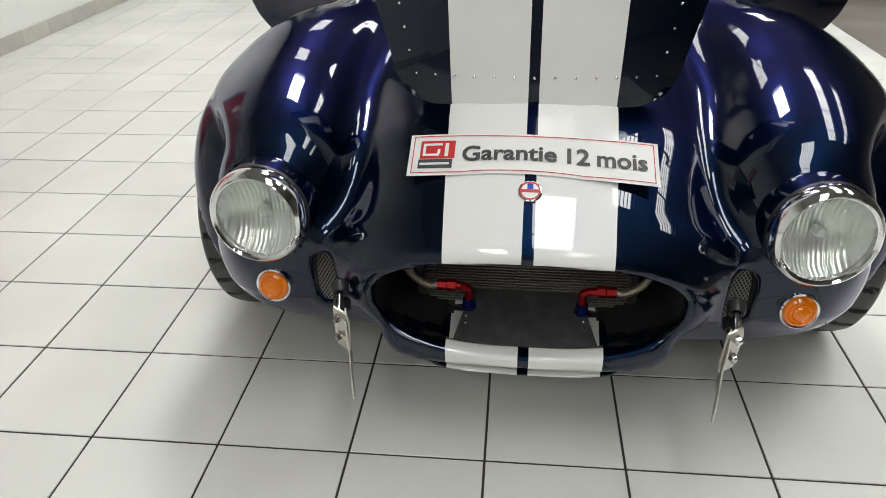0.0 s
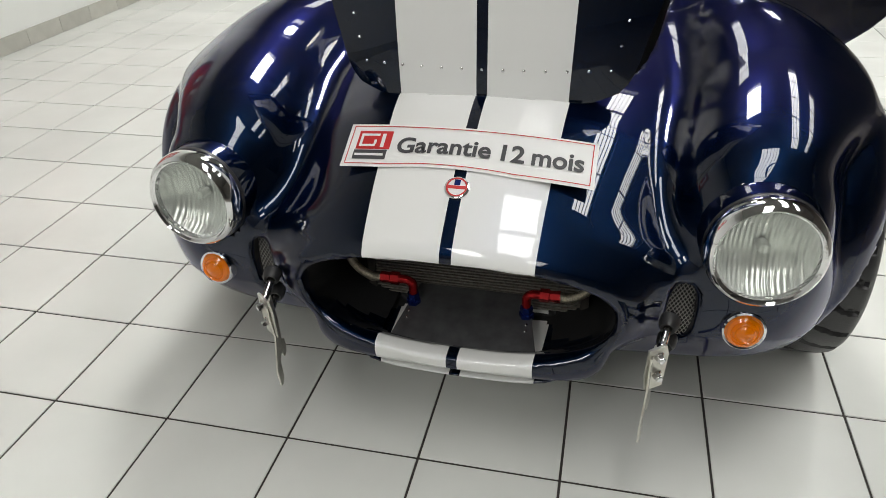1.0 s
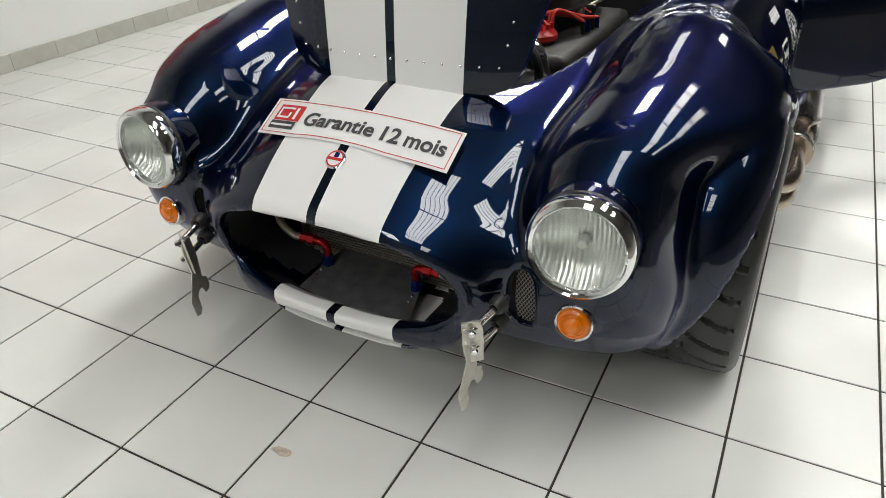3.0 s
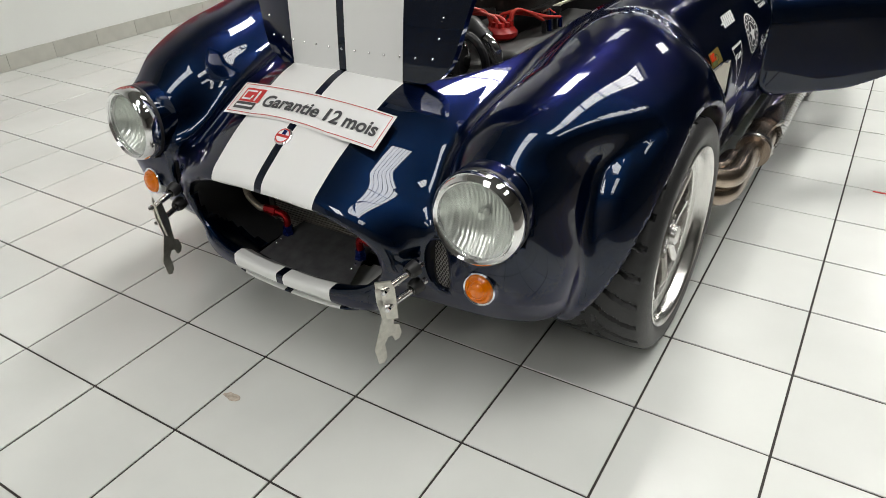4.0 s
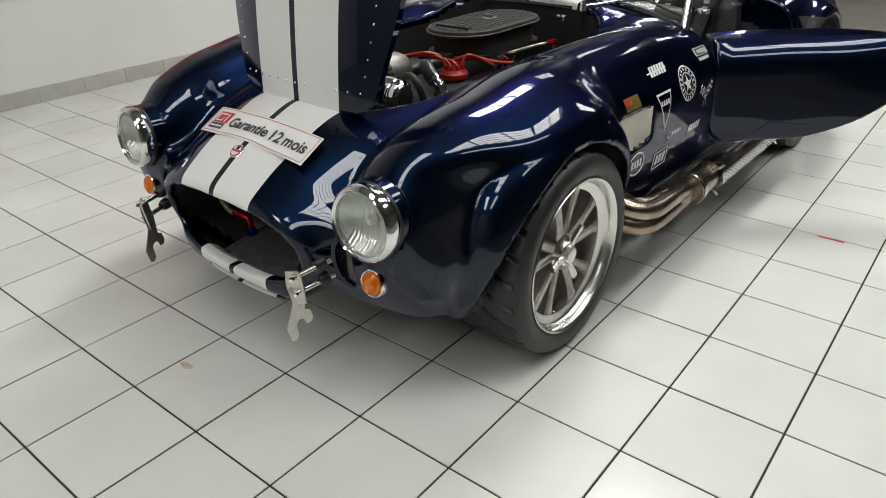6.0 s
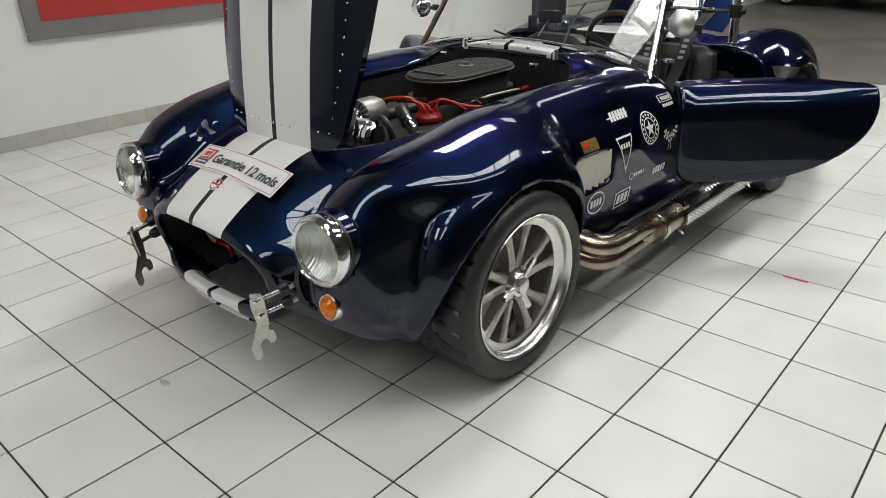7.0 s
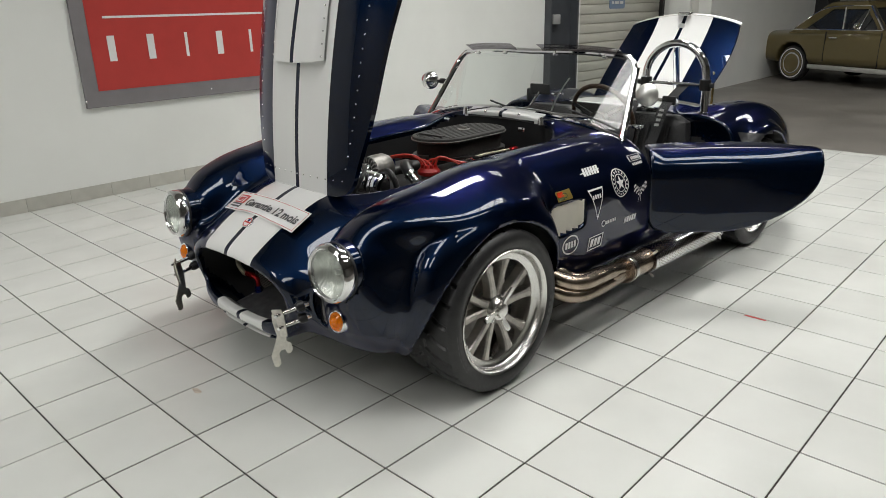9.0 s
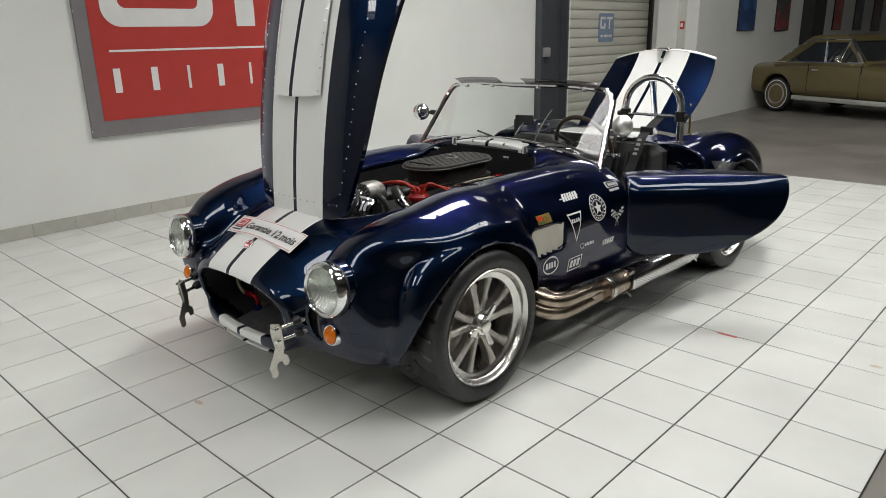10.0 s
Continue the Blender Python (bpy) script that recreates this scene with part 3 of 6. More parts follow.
def wheel_parts(cy, r, face, side, width):
    ob = part("wheel", lathe([(0.002, 0.246), (0.009, 0.253), (0.012, 0.2505), (0.009, 0.245), (0.004, 0.241), (-0.010, 0.2365), (-0.022, 0.2335), (-0.027, 0.228), (-0.030, 0.214), (-0.034, 0.206), (-0.06, 0.202), (-0.2, 0.204), (-0.21, 0.24)], 72, "X"), M_RIM, car, "polished alloy racing wheel with forked spokes")
    ob.matrix_basis = pose(side * face, cy, r) @ Matrix.Diagonal((side, 1, 1, 1))
    part("tyre", tyre_bm(r, width), M_RUBBER, ob, "black low-profile road tyre")
    # forked spokes
    for k in range(5):
        a0 = radians(18 + 72 * k)
        bm = bmesh.new()
        nrm = Vector((1, 0, 0))
        d0, t0 = Vector((0, math.cos(a0), math.sin(a0))), Vector((0, -math.sin(a0), math.cos(a0)))
        def arm(q, line):
            rings = []
            for r1, off, w, x in line:
                p = d0 * r1 + t0 * (q * off) + Vector((x, 0, 0))
                rings.append([p + t0 * w * 0.5 - nrm * 0.045, p + t0 * w * 0.5 - nrm * 0.007, p + t0 * w * 0.30, p - t0 * w * 0.30, p - t0 * w * 0.5 - nrm * 0.007, p - t0 * w * 0.5 - nrm * 0.045])
            vs = grid_mesh(bm, rings, close_v=True)
            bm.faces.new(vs[0])
            bm.faces.new(vs[-1])
        for q in (-1, 1):
            arm(q, [(0.034, 0.012, 0.028, -0.047), (0.075, 0.016, 0.034, -0.043), (0.105, 0.024, 0.030, -0.041), (0.145, 0.036, 0.029, -0.039), (0.180, 0.048, 0.036, -0.037), (0.206, 0.060, 0.056, -0.036)])
        part("spoke", bm, M_ALLOY, ob, "grey cast forked spoke", smooth=False)
    part("hub", lathe([(-0.006, 0.0), (-0.006, 0.018), (-0.010, 0.027), (-0.024, 0.030), (-0.026, 0.040), (-0.036, 0.046), (-0.045, 0.060), (-0.08, 0.058), (-0.11, 0.05)], 32, "X"), M_RIM, ob, "polished hub cap")
    for ang in (52, 186, 292):
        a = radians(ang)
        d, t = Vector((0, math.cos(a), math.sin(a))), Vector((0, -math.sin(a), math.cos(a)))
        bm = bmesh.new()
        rows = []
        for q, w, x in ((0.020, 0.012, -0.030), (0.05, 0.010, -0.027), (0.090, 0.014, -0.019), (0.100, 0.012, -0.018)):
            p = d * q + Vector((x, 0, 0))
            rows.append([p + t * w, p + t * w * 0.7 + Vector((0.006, 0, 0)), p - t * w * 0.7 + Vector((0.006, 0, 0)), p - t * w, p - Vector((0.012, 0, 0))])
        vs = grid_mesh(bm, rows, close_v=True)
        bm.faces.new(vs[0])
        bm.faces.new(vs[-1])
        part("knock_off_ear", bm, M_RIM, ob, "polished knock-off ear", smooth=False)
    part("brake_disc", lathe([(-0.125, 0.05), (-0.125, 0.155), (-0.15, 0.155), (-0.15, 0.05)], 48, "X"), M_ALLOY, ob)
    part("valve", tube_bm([(-0.055, -0.045, -0.205), (-0.035, -0.043, -0.192)], 0.005, 8), M_CHROME, ob)
    # raised marks on the side wall
    for a_mid, n_marks in ((200, 6), (350, 4)):
        bm = bmesh.new()
        for k in range(n_marks):
            a = radians(a_mid + (k - n_marks / 2) * 6.2)
            lo, hi, half = 0.268, 0.290, radians(1.9)
            pts = [(0.0145, math.cos(a + s2 * half) * q, math.sin(a + s2 * half) * q) for s2, q in ((-1, lo), (1, lo), (1, hi), (-1, hi))]
            bm.faces.new([bm.verts.new(p) for p in pts])
        mk = part("sidewall_mark", bm, M_MARK, ob, "dull raised marking bars")
    return ob


M_RIM = material("polished_rim", (0.74, 0.73, 0.71), 0.26, 1.0, noise_amount=0.06, noise_scale=12)
M_MARK = material("grey_rubber_print", (0.05, 0.05, 0.05), 0.5)
for sd in (1, -1):
    wheel_parts(WF[0], WF[1], WF[2], sd, 0.262)
    wheel_parts(WR[0], WR[1], WR[2], sd, 0.28)

# headlamps and indicators
M_REFLECT = material("lamp_reflector", (0.86, 0.87, 0.86), 0.22, 0.7, noise_amount=0.1, noise_scale=45)
wave = M_REFLECT.node_tree
w_tex = wave.nodes.new("ShaderNodeTexWave")
w_tex.bands_direction = "X"
w_tex.inputs["Scale"].default_value = 32
w_tex.inputs["Distortion"].default_value = 0.6
w_co = wave.nodes.new("ShaderNodeTexCoord")
w_b = wave.nodes.new("ShaderNodeBump")
w_b.inputs["Strength"].default_value, w_b.inputs["Distance"].default_value = 0.5, 0.002
wave.links.new(w_co.outputs["Object"], w_tex.inputs["Vector"])
wave.links.new(w_tex.outputs["Fac"], w_b.inputs["Height"])
wave.links.new(w_b.outputs["Normal"], wave.nodes["Principled BSDF"].inputs["Normal"])


def lens_bm(r):
    """Domed lamp glass with upright flutes on its back."""
    bm = bmesh.new()
    rows = []
    for j in range(9):
        q = r * j / 8
        rows.append([(q * math.cos(a), -0.004 - 0.022 * (1 - (j / 8) ** 2) , q * math.sin(a)) for a in [2 * math.pi * k / 48 for k in range(48)]])
    grid_mesh(bm, rows, close_v=True)
    bmesh.ops.remove_doubles(bm, verts=bm.verts, dist=1e-6)
    return bm


def flute_bm(r, n=33):
    """Upright glass flutes: half-round ribs cut to the round of the lamp."""
    bm = bmesh.new()
    for k in range(n):
        x = -r + 2 * r * (k + 0.5) / n
        h = math.sqrt(max(r * r - x * x, 0)) * 0.98
        if h < 0.01:
            continue
        lo = -h * 0.97
        w = r / n * 0.92
        vs = []
        for z in (lo, h):
            vs.append([bm.verts.new((x + w * math.cos(a), 0.004 - 0.0022 * math.sin(a), z)) for a in [math.pi * i / 6 for i in range(7)]])
        for i in range(6):
            bm.faces.new((vs[0][i], vs[0][i + 1], vs[1][i + 1], vs[1][i]))
    return bm


for sd in (1, -1):
    hl = part("headlight", lathe([(0.032, 0.105), (0.022, 0.1075), (0.008, 0.108), (-0.004, 0.105), (-0.012, 0.100), (-0.016, 0.095), (-0.0125, 0.0915), (-0.010, 0.0925), (-0.008, 0.089), (0.004, 0.0885)], 56), M_CHROME, car, "round headlight with chrome ring")
    hl.matrix_basis = pose(sd * 0.578, 0.088, 0.590, -4, 0, sd * 4)
    part("lens", lens_bm(0.0905), M_LENS, hl, "clear domed lamp glass").visible_shadow = False
    part("reflector", lathe([(0.006, 0.0895), (0.03, 0.076), (0.05, 0.043), (0.056, 0.0)], 48), M_REFLECT, hl)
    part("flutes", flute_bm(0.0865, 25), M_RIBGLASS, hl, "upright glass flutes").visible_shadow = False
    part("bulb_cap", lathe([(0.024, 0.0), (0.025, 0.009), (0.032, 0.013), (0.05, 0.012)], 24), M_REFLECT, hl)
    part("lamp_bucket", lathe([(0.030, 0.1055), (0.05, 0.1085), (0.09, 0.112), (0.14, 0.112)], 48), M_DOORPAINT, hl, "blue painted lamp bucket")
    part("bucket_gasket", lathe([(0.026, 0.1072), (0.030, 0.1085), (0.036, 0.1078)], 48), M_BLACK, hl)
    ind = part("indicator", lathe([(0.05, 0.042), (0.006, 0.0425), (-0.003, 0.041), (-0.006, 0.038), (-0.004, 0.034)], 36), M_CHROME, car, "round amber front indicator")
    ind.matrix_basis = pose(sd * 0.575, 0.108, 0.402, -8, 0, sd * 3)
    part("lens", lathe([(0.0, 0.0345), (-0.008, 0.033), (-0.012, 0.027), (-0.0105, 0.025), (-0.016, 0.02), (-0.0145, 0.0175), (-0.019, 0.012), (-0.021, 0.0)], 36), M_AMBER, ind, "ribbed amber lens")


# surface lookups
def solve_axis(fn, lo, hi, shape=()):
    """Where a field along lines turns from outside to inside, from hi down."""
    ts = np.linspace(hi, lo, 60)
    f = np.stack([fn(np.full(shape, q)) for q in ts])
    k = np.argmax(f < 0, axis=0)
    a, b = ts[np.maximum(k - 1, 0)], ts[k]
    for _ in range(12):
        c = 0.5 * (a + b)
        inside = fn(c) < 0
        a, b = np.where(inside, a, c), np.where(inside, c, b)
    return 0.5 * (a + b)


def lookup(fn, a0, a1, b0, b1, step):
    """A quick bilinear table of a surface height."""
    A, B = np.arange(a0, a1 + step, step), np.arange(b0, b1 + step, step)
    T = fn(*np.meshgrid(A, B, indexing="ij"))
    def get(a, b):
        i, j = (a - a0) / step, (b - b0) / step
        i, j = min(max(i, 0), len(A) - 1.001), min(max(j, 0), len(B) - 1.001)
        p, q = int(i), int(j)
        u, v = i - p, j - q
        return float((T[p, q] * (1 - u) + T[p + 1, q] * u) * (1 - v) + (T[p, q + 1] * (1 - u) + T[p + 1, q + 1] * u) * v)
    return get


def flat(fn):
    """Lets a field take arrays of any shape."""
    return lambda x, y, z: fn(x.ravel(), y.ravel(), z.ravel()).reshape(x.shape)


skin_n = flat(skin)
side_x = lookup(lambda y, z: solve_axis(lambda q: skin_n(q, y, z), 0.5, 1.0, y.shape), 1.08, 1.9, 0.36, 0.80, 0.01)
nose_z = lookup(lambda x, y: solve_axis(lambda q: skin_n(x, y, q), 0.4, 1.0, x.shape), -0.28, 0.28, 0.10, 0.36, 0.01)
deck_z = lookup(lambda x, y: solve_axis(lambda q: skin_n(x, y, q), 0.4, 1.0, x.shape), -0.6, 0.6, 1.5, 3.0, 0.03)


# mounts for the overriders, with hanging forked spacers
FORK = [(165, 155), (215, 150), (218, 240), (205, 330), (225, 345), (228, 385), (215, 402), (195, 400), (188, 370), (170, 365), (152, 380), (148, 440), (130, 455), (112, 445), (108, 380), (135, 335), (165, 280), (160, 200)]
M_BRUSH = material("brushed_steel", (0.62, 0.60, 0.55), 0.28, 1.0, noise_amount=0.12, noise_scale=60)
for sd in (1, -1):
    mount = part("overrider_mount", plate_bm([((190 - x) * -0.0007, (455 - y) * 0.0007) for x, y in FORK], 0.0035, "X"), M_BRUSH, car, "hanging forked steel spacer plate on two pins")
    mount.matrix_basis = pose(sd * 0.392 + 0.013, 0.0, 0.222, 8, 0, -sd * 12)
    turn = Matrix.Translation((sd * 0.010, 0, 0)) @ Matrix.Rotation(radians(sd * 45), 4, "Z")
    part("clamp_plate", plate_bm([(-0.018, 0.115), (0.018, 0.115), (0.024, 0.20), (0.018, 0.225), (-0.018, 0.225), (-0.022, 0.15)], 0.005, "Y"), M_BRUSH, mount, m=turn)
    for dz in (0.205, 0.155):
        part("pin", tube_bm([(sd * 0.012, -0.004, dz), (sd * 0.012, 0.12, dz - 0.004)], 0.008, 14), M_STEEL, mount)
        part("bolt", lathe([(-0.016, 0.0), (-0.016, 0.006), (-0.011, 0.0085), (0.0, 0.0085)], 6), M_CHROME, mount, m=turn @ Matrix.Translation((0, 0, dz)))
        part("grommet", lathe([(0.074, 0.009), (0.072, 0.014), (0.082, 0.019), (0.10, 0.020)], 20), M_BLACK, mount, m=Matrix.Translation((sd * 0.012, 0.0, dz)))

# inside the mouth
M_RADI = material("radiator_black", (0.10, 0.09, 0.08), 0.45, 0.3, noise_amount=0.25, noise_scale=40)
M_FIN = material("dull_fins", (0.30, 0.28, 0.25), 0.5, 0.4, noise_amount=0.3, noise_scale=120)
rad = part("radiator", box_bm(-0.27, 0.295, 0.25, 0.27, 0.345, 0.56, 0.004), M_RADI, car, "dark radiator core with thin fins")
for k in range(36):
    z = 0.258 + k * 0.0082
    part("fin", box_bm(-0.262, 0.288, z, 0.262, 0.296, z + 0.003), M_FIN, rad, smooth=False)
for x in (-0.262, 0.262):
    part("end_tank", box_bm(x - 0.01, 0.28, 0.25, x + 0.01, 0.30, 0.56, 0.003), M_RADI, rad)
M_SHEET = material("dark_sheet_metal", (0.12, 0.12, 0.125), 0.42, 0.5, noise_amount=0.25, noise_scale=25, bump=0.1, bump_scale=60)
bm = bmesh.new()
sheet_rows = [[(-0.135, 0.280, 0.300), (0.137, 0.280, 0.300)], [(-0.148, 0.200, 0.288), (0.150, 0.200, 0.288)], [(-0.172, 0.085, 0.256), (0.178, 0.085, 0.256)], [(-0.171, 0.083, 0.249), (0.177, 0.083, 0.249)]]
grid_mesh(bm, sheet_rows)
sheet = part("cooler_cover", bm, M_SHEET, car, "dark sheet metal oil cooler cover", smooth=False)
M_ANRED = material("red_anodised", (0.42, 0.012, 0.015), 0.25, 0.7)
M_ANBLUE = material("blue_anodised", (0.012, 0.03, 0.20), 0.25, 0.7)
M_BRAID = material("braided_steel", (0.42, 0.38, 0.30), 0.4, 0.9, noise_amount=0.4, noise_scale=260, bump=0.8, bump_scale=500)
for sd in (1, -1):
    x0 = 0.135 * sd
    part("hose_nut", lathe([(0.0, 0.0), (0.0, 0.017), (0.012, 0.017), (0.013, 0.0145), (0.03, 0.0145), (0.032, 0.0)], 6, "Z"), M_ANBLUE, sheet, "blue anodised hex fitting", m=Matrix.Translation((x0, 0.215, 0.287)))
    part("elbow", tube_bm(smooth_line([(x0, 0.215, 0.316), (x0, 0.215, 0.341), (x0 + sd * 0.012, 0.213, 0.353), (x0 + sd * 0.035, 0.21, 0.357)], 5), 0.0105, 12), M_ANRED, sheet, "red anodised elbow")
    part("hose_socket", lathe([(0.0, 0.0), (0.0, 0.015), (0.02, 0.015), (0.022, 0.0125), (0.045, 0.0135), (0.046, 0.0)], 6, "X"), M_ANRED, sheet, "red anodised hose end", m=Matrix.Translation((x0 + sd * 0.03, 0.21, 0.357)) @ Matrix.Diagonal((sd, 1, 1, 1)))
    part("hose", tube_bm(smooth_line([(x0 + sd * 0.07, 0.21, 0.358), (x0 + sd * 0.10, 0.205, 0.36), (x0 + sd * 0.145, 0.21, 0.40), (x0 + sd * 0.16, 0.25, 0.47), (x0 + sd * 0.165, 0.33, 0.52)], 6), 0.0105, 12), M_BRAID, sheet, "braided steel hose")
    for dy in (0, 0.018):
        stud("rivet", rivet_me, (x0 + sd * 0.004, 0.185 - dy, 0.2855 - dy * 0.28), sheet)

# brake duct gauze
M_MATGAUZE = material("pale_gauze", (0.42, 0.41, 0.39), 0.5, 0.5)
for sd in (1, -1):
    bm = bmesh.new()
    for k in range(-16, 17):
        for q in (-1, 1):
            x0, z0 = k * 0.0082, -0.08
            x1, z1 = x0 + q * 0.10, 0.08
            t0, t1 = 0.0, 1.0
            pts = []
            for t in np.linspace(0, 1, 41):
                x, z = x0 + (x1 - x0) * t, z0 + (z1 - z0) * t
                if (abs(x) / 0.029) ** 3 + (abs(z) / 0.075) ** 3 < 1:
                    pts.append((sd * 0.455 + x, 0.152, 0.412 + z))
            if len(pts) > 2:
                tube_bm([pts[0], pts[-1]], 0.0009, 4, bm, cap=False)
    tagged(part("duct_gauze", bm, M_MATGAUZE, car), "fine wire gauze in the brake duct", kind="stuff")
    part("duct_backing", box_bm(sd * 0.455 - 0.03, 0.185, 0.335, sd * 0.455 + 0.03, 0.195, 0.49), M_LINER, car)


# side decals follow the bodywork
def decal(name, mat, polys, cy, cz, lift=0.0022, parent=None, label=""):
    bm = bmesh.new()
    for poly in polys:
        bm.faces.new([bm.verts.new((0, cy + u, cz + v)) for u, v in poly])
    for _ in range(4):
        long_edges = [e for e in bm.edges if e.calc_length() > 0.016]
        if not long_edges:
            break
        bmesh.ops.subdivide_edges(bm, edges=long_edges, cuts=1, use_grid_fill=True)
        bmesh.ops.triangulate(bm, faces=[f for f in bm.faces if len(f.verts) > 4])
    for v in bm.verts:
        v.co.x = side_x(v.co.y, v.co.z) + lift
    return part(name, bm, mat, parent or car, label)


def ring_polys(a, b, t, n=28):
    out = []
    for k in range(n):
        p, q = 2 * math.pi * k / n, 2 * math.pi * (k + 1) / n
        out.append([(math.cos(p) * a, math.sin(p) * b), (math.cos(q) * a, math.sin(q) * b), (math.cos(q) * (a - t), math.sin(q) * (b - t)), (math.cos(p) * (a - t), math.sin(p) * (b - t))])
    return out


def bar_polys(u0, v0, w, h, n, gap=0.3, slant=0.0):
    """A row of n upright bars that stands for writing."""
    out = []
    step = w / n
    for k in range(n):
        x = u0 + k * step
        out.append([(x, v0), (x + step * (1 - gap), v0), (x + step * (1 - gap) + slant, v0 + h), (x + slant, v0 + h)])
    return out


def frame_polys(pts, t):
    """An outline of even width round a convex polygon."""
    c = Vector((sum(p[0] for p in pts) / len(pts), sum(p[1] for p in pts) / len(pts)))
    inner = [c + (Vector(p) - c) * (1 - t) for p in pts]
    n = len(pts)
    return [[pts[i], pts[(i + 1) % n], tuple(inner[(i + 1) % n]), tuple(inner[i])] for i in range(n)]


M_DECAL = material("white_decal", (0.78, 0.78, 0.78), 0.35)
decal("decal", M_DECAL, ring_polys(0.058, 0.044, 0.007) + bar_polys(-0.038, -0.015, 0.08, 0.03, 4), 1.213, 0.455, label="white oval sponsor sticker")
decal("decal", M_DECAL, frame_polys([(-0.065, -0.032), (0.05, -0.03), (0.065, 0.032), (-0.05, 0.03)], 0.14) + bar_polys(-0.045, -0.018, 0.085, 0.036, 3, 0.25, 0.012), 1.404, 0.421, label="white framed sponsor sticker")
decal("decal", M_DECAL, frame_polys([(-0.058, 0.065), (0.0, -0.08), (0.058, 0.065)], 0.16) + bar_polys(-0.034, 0.02, 0.07, 0.018, 4), 1.413, 0.602, label="white triangular sponsor sticker")
star = [((0.034 if k % 2 == 0 else 0.014) * math.sin(math.pi * k / 5), (0.034 if k % 2 == 0 else 0.014) * math.cos(math.pi * k / 5)) for k in range(10)]
decal("decal", M_DECAL, ring_polys(0.064, 0.064, 0.005) + ring_polys(0.041, 0.041, 0.004) + [[(0, 0), star[k], star[(k + 1) % 10]] for k in range(10)] + [[(math.cos(a) * 0.046, math.sin(a) * 0.046), (math.cos(a + 0.16) * 0.046, math.sin(a + 0.16) * 0.046), (math.cos(a + 0.16) * 0.055, math.sin(a + 0.16) * 0.055), (math.cos(a) * 0.055, math.sin(a) * 0.055)] for a in [0.37 * q for q in range(17)]], 1.613, 0.655, label="round white star sticker")
flags = []
for q in (-1, 1):
    for i in range(5):
        for j in range(4):
            if (i + j) % 2 == 0:
                u, v = 0.008 + i * 0.010, -0.012 + j * 0.010 + i * 0.006
                flags.append([(q * u, v), (q * (u + 0.010), v + 0.006), (q * (u + 0.010), v + 0.016), (q * u, v + 0.010)])
    flags.append([(q * 0.006, 0.03), (q * 0.009, 0.03), (-q * 0.012, -0.045), (-q * 0.015, -0.045)])
decal("decal", M_DECAL, flags, 1.775, 0.578, label="white crossed chequered flags sticker")
decal("decal", M_DECAL, bar_polys(-0.055, -0.015, 0.12, 0.032, 6, 0.2, 0.006) + [[(-0.075, -0.004), (0.07, -0.002), (0.07, 0.003), (-0.075, 0.0)]], 1.435, 0.735, label="white lettering sticker")
decal("decal", M_DECAL, frame_polys([(-0.05, 0.0), (0.05, 0.0), (0.05, 0.026), (-0.05, 0.026)], 0.15) + bar_polys(-0.03, 0.006, 0.07, 0.013, 6) + bar_polys(-0.04, -0.018, 0.085, 0.011, 6), 1.79, 0.73, label="small white sponsor sticker")
decal("decal", M_DECAL, bar_polys(-0.06, -0.014, 0.11, 0.028, 5, 0.22, 0.01), 1.70, 0.468, label="white lettering sticker")
decal("decal", M_DECAL, ring_polys(0.017, 0.015, 0.004, 18) + bar_polys(0.022, -0.008, 0.085, 0.016, 6, 0.3), 1.465, 0.494, label="small white sponsor sticker")
badge_gold = material("gold_badge", (0.62, 0.45, 0.12), 0.3, 0.8)
side_badge = decal("side_badge", badge_gold, [[(-0.05, -0.02), (0.05, -0.02), (0.05, 0.02), (-0.05, 0.02)]], 1.19, 0.678, 0.003, label="small gold and red enamel badge")
decal("enamel", material("red_enamel", (0.55, 0.05, 0.015), 0.25), [[(-0.045, -0.003), (-0.005, -0.003), (-0.005, 0.016), (-0.045, 0.016)]], 1.19, 0.678, 0.0045, side_badge)
decal("enamel", material("dark_enamel", (0.12, 0.13, 0.05), 0.3), [[(-0.045, -0.016), (-0.005, -0.016), (-0.005, -0.005), (-0.045, -0.005)]] + ring_polys(0.02, 0.011, 0.004, 16), 1.19, 0.678, 0.0045, side_badge)

# side vent louvres
M_LOUVRE = material("pale_louvre", (0.80, 0.76, 0.66), 0.4, 0.0, noise_amount=0.06)
for sd in (1, -1):
    vent_back = part("vent_backing", box_bm(sd * 0.70 - 0.004, 1.08, 0.50, sd * 0.70 + 0.004, 1.33, 0.66), M_LINER, car)
    for k in range(5):
        y = 1.100 + k * 0.044
        bm = bmesh.new()
        rows = [[(sd * 0.772, y, 0.527), (sd * 0.772, y, 0.64)], [(sd * 0.800, y + 0.04, 0.510), (sd * 0.800, y + 0.04, 0.64)], [(sd * 0.797, y + 0.043, 0.510), (sd * 0.797, y + 0.043, 0.64)]]
        grid_mesh(bm, rows)
        part("louvre", bm, M_LOUVRE, vent_back, smooth=False)

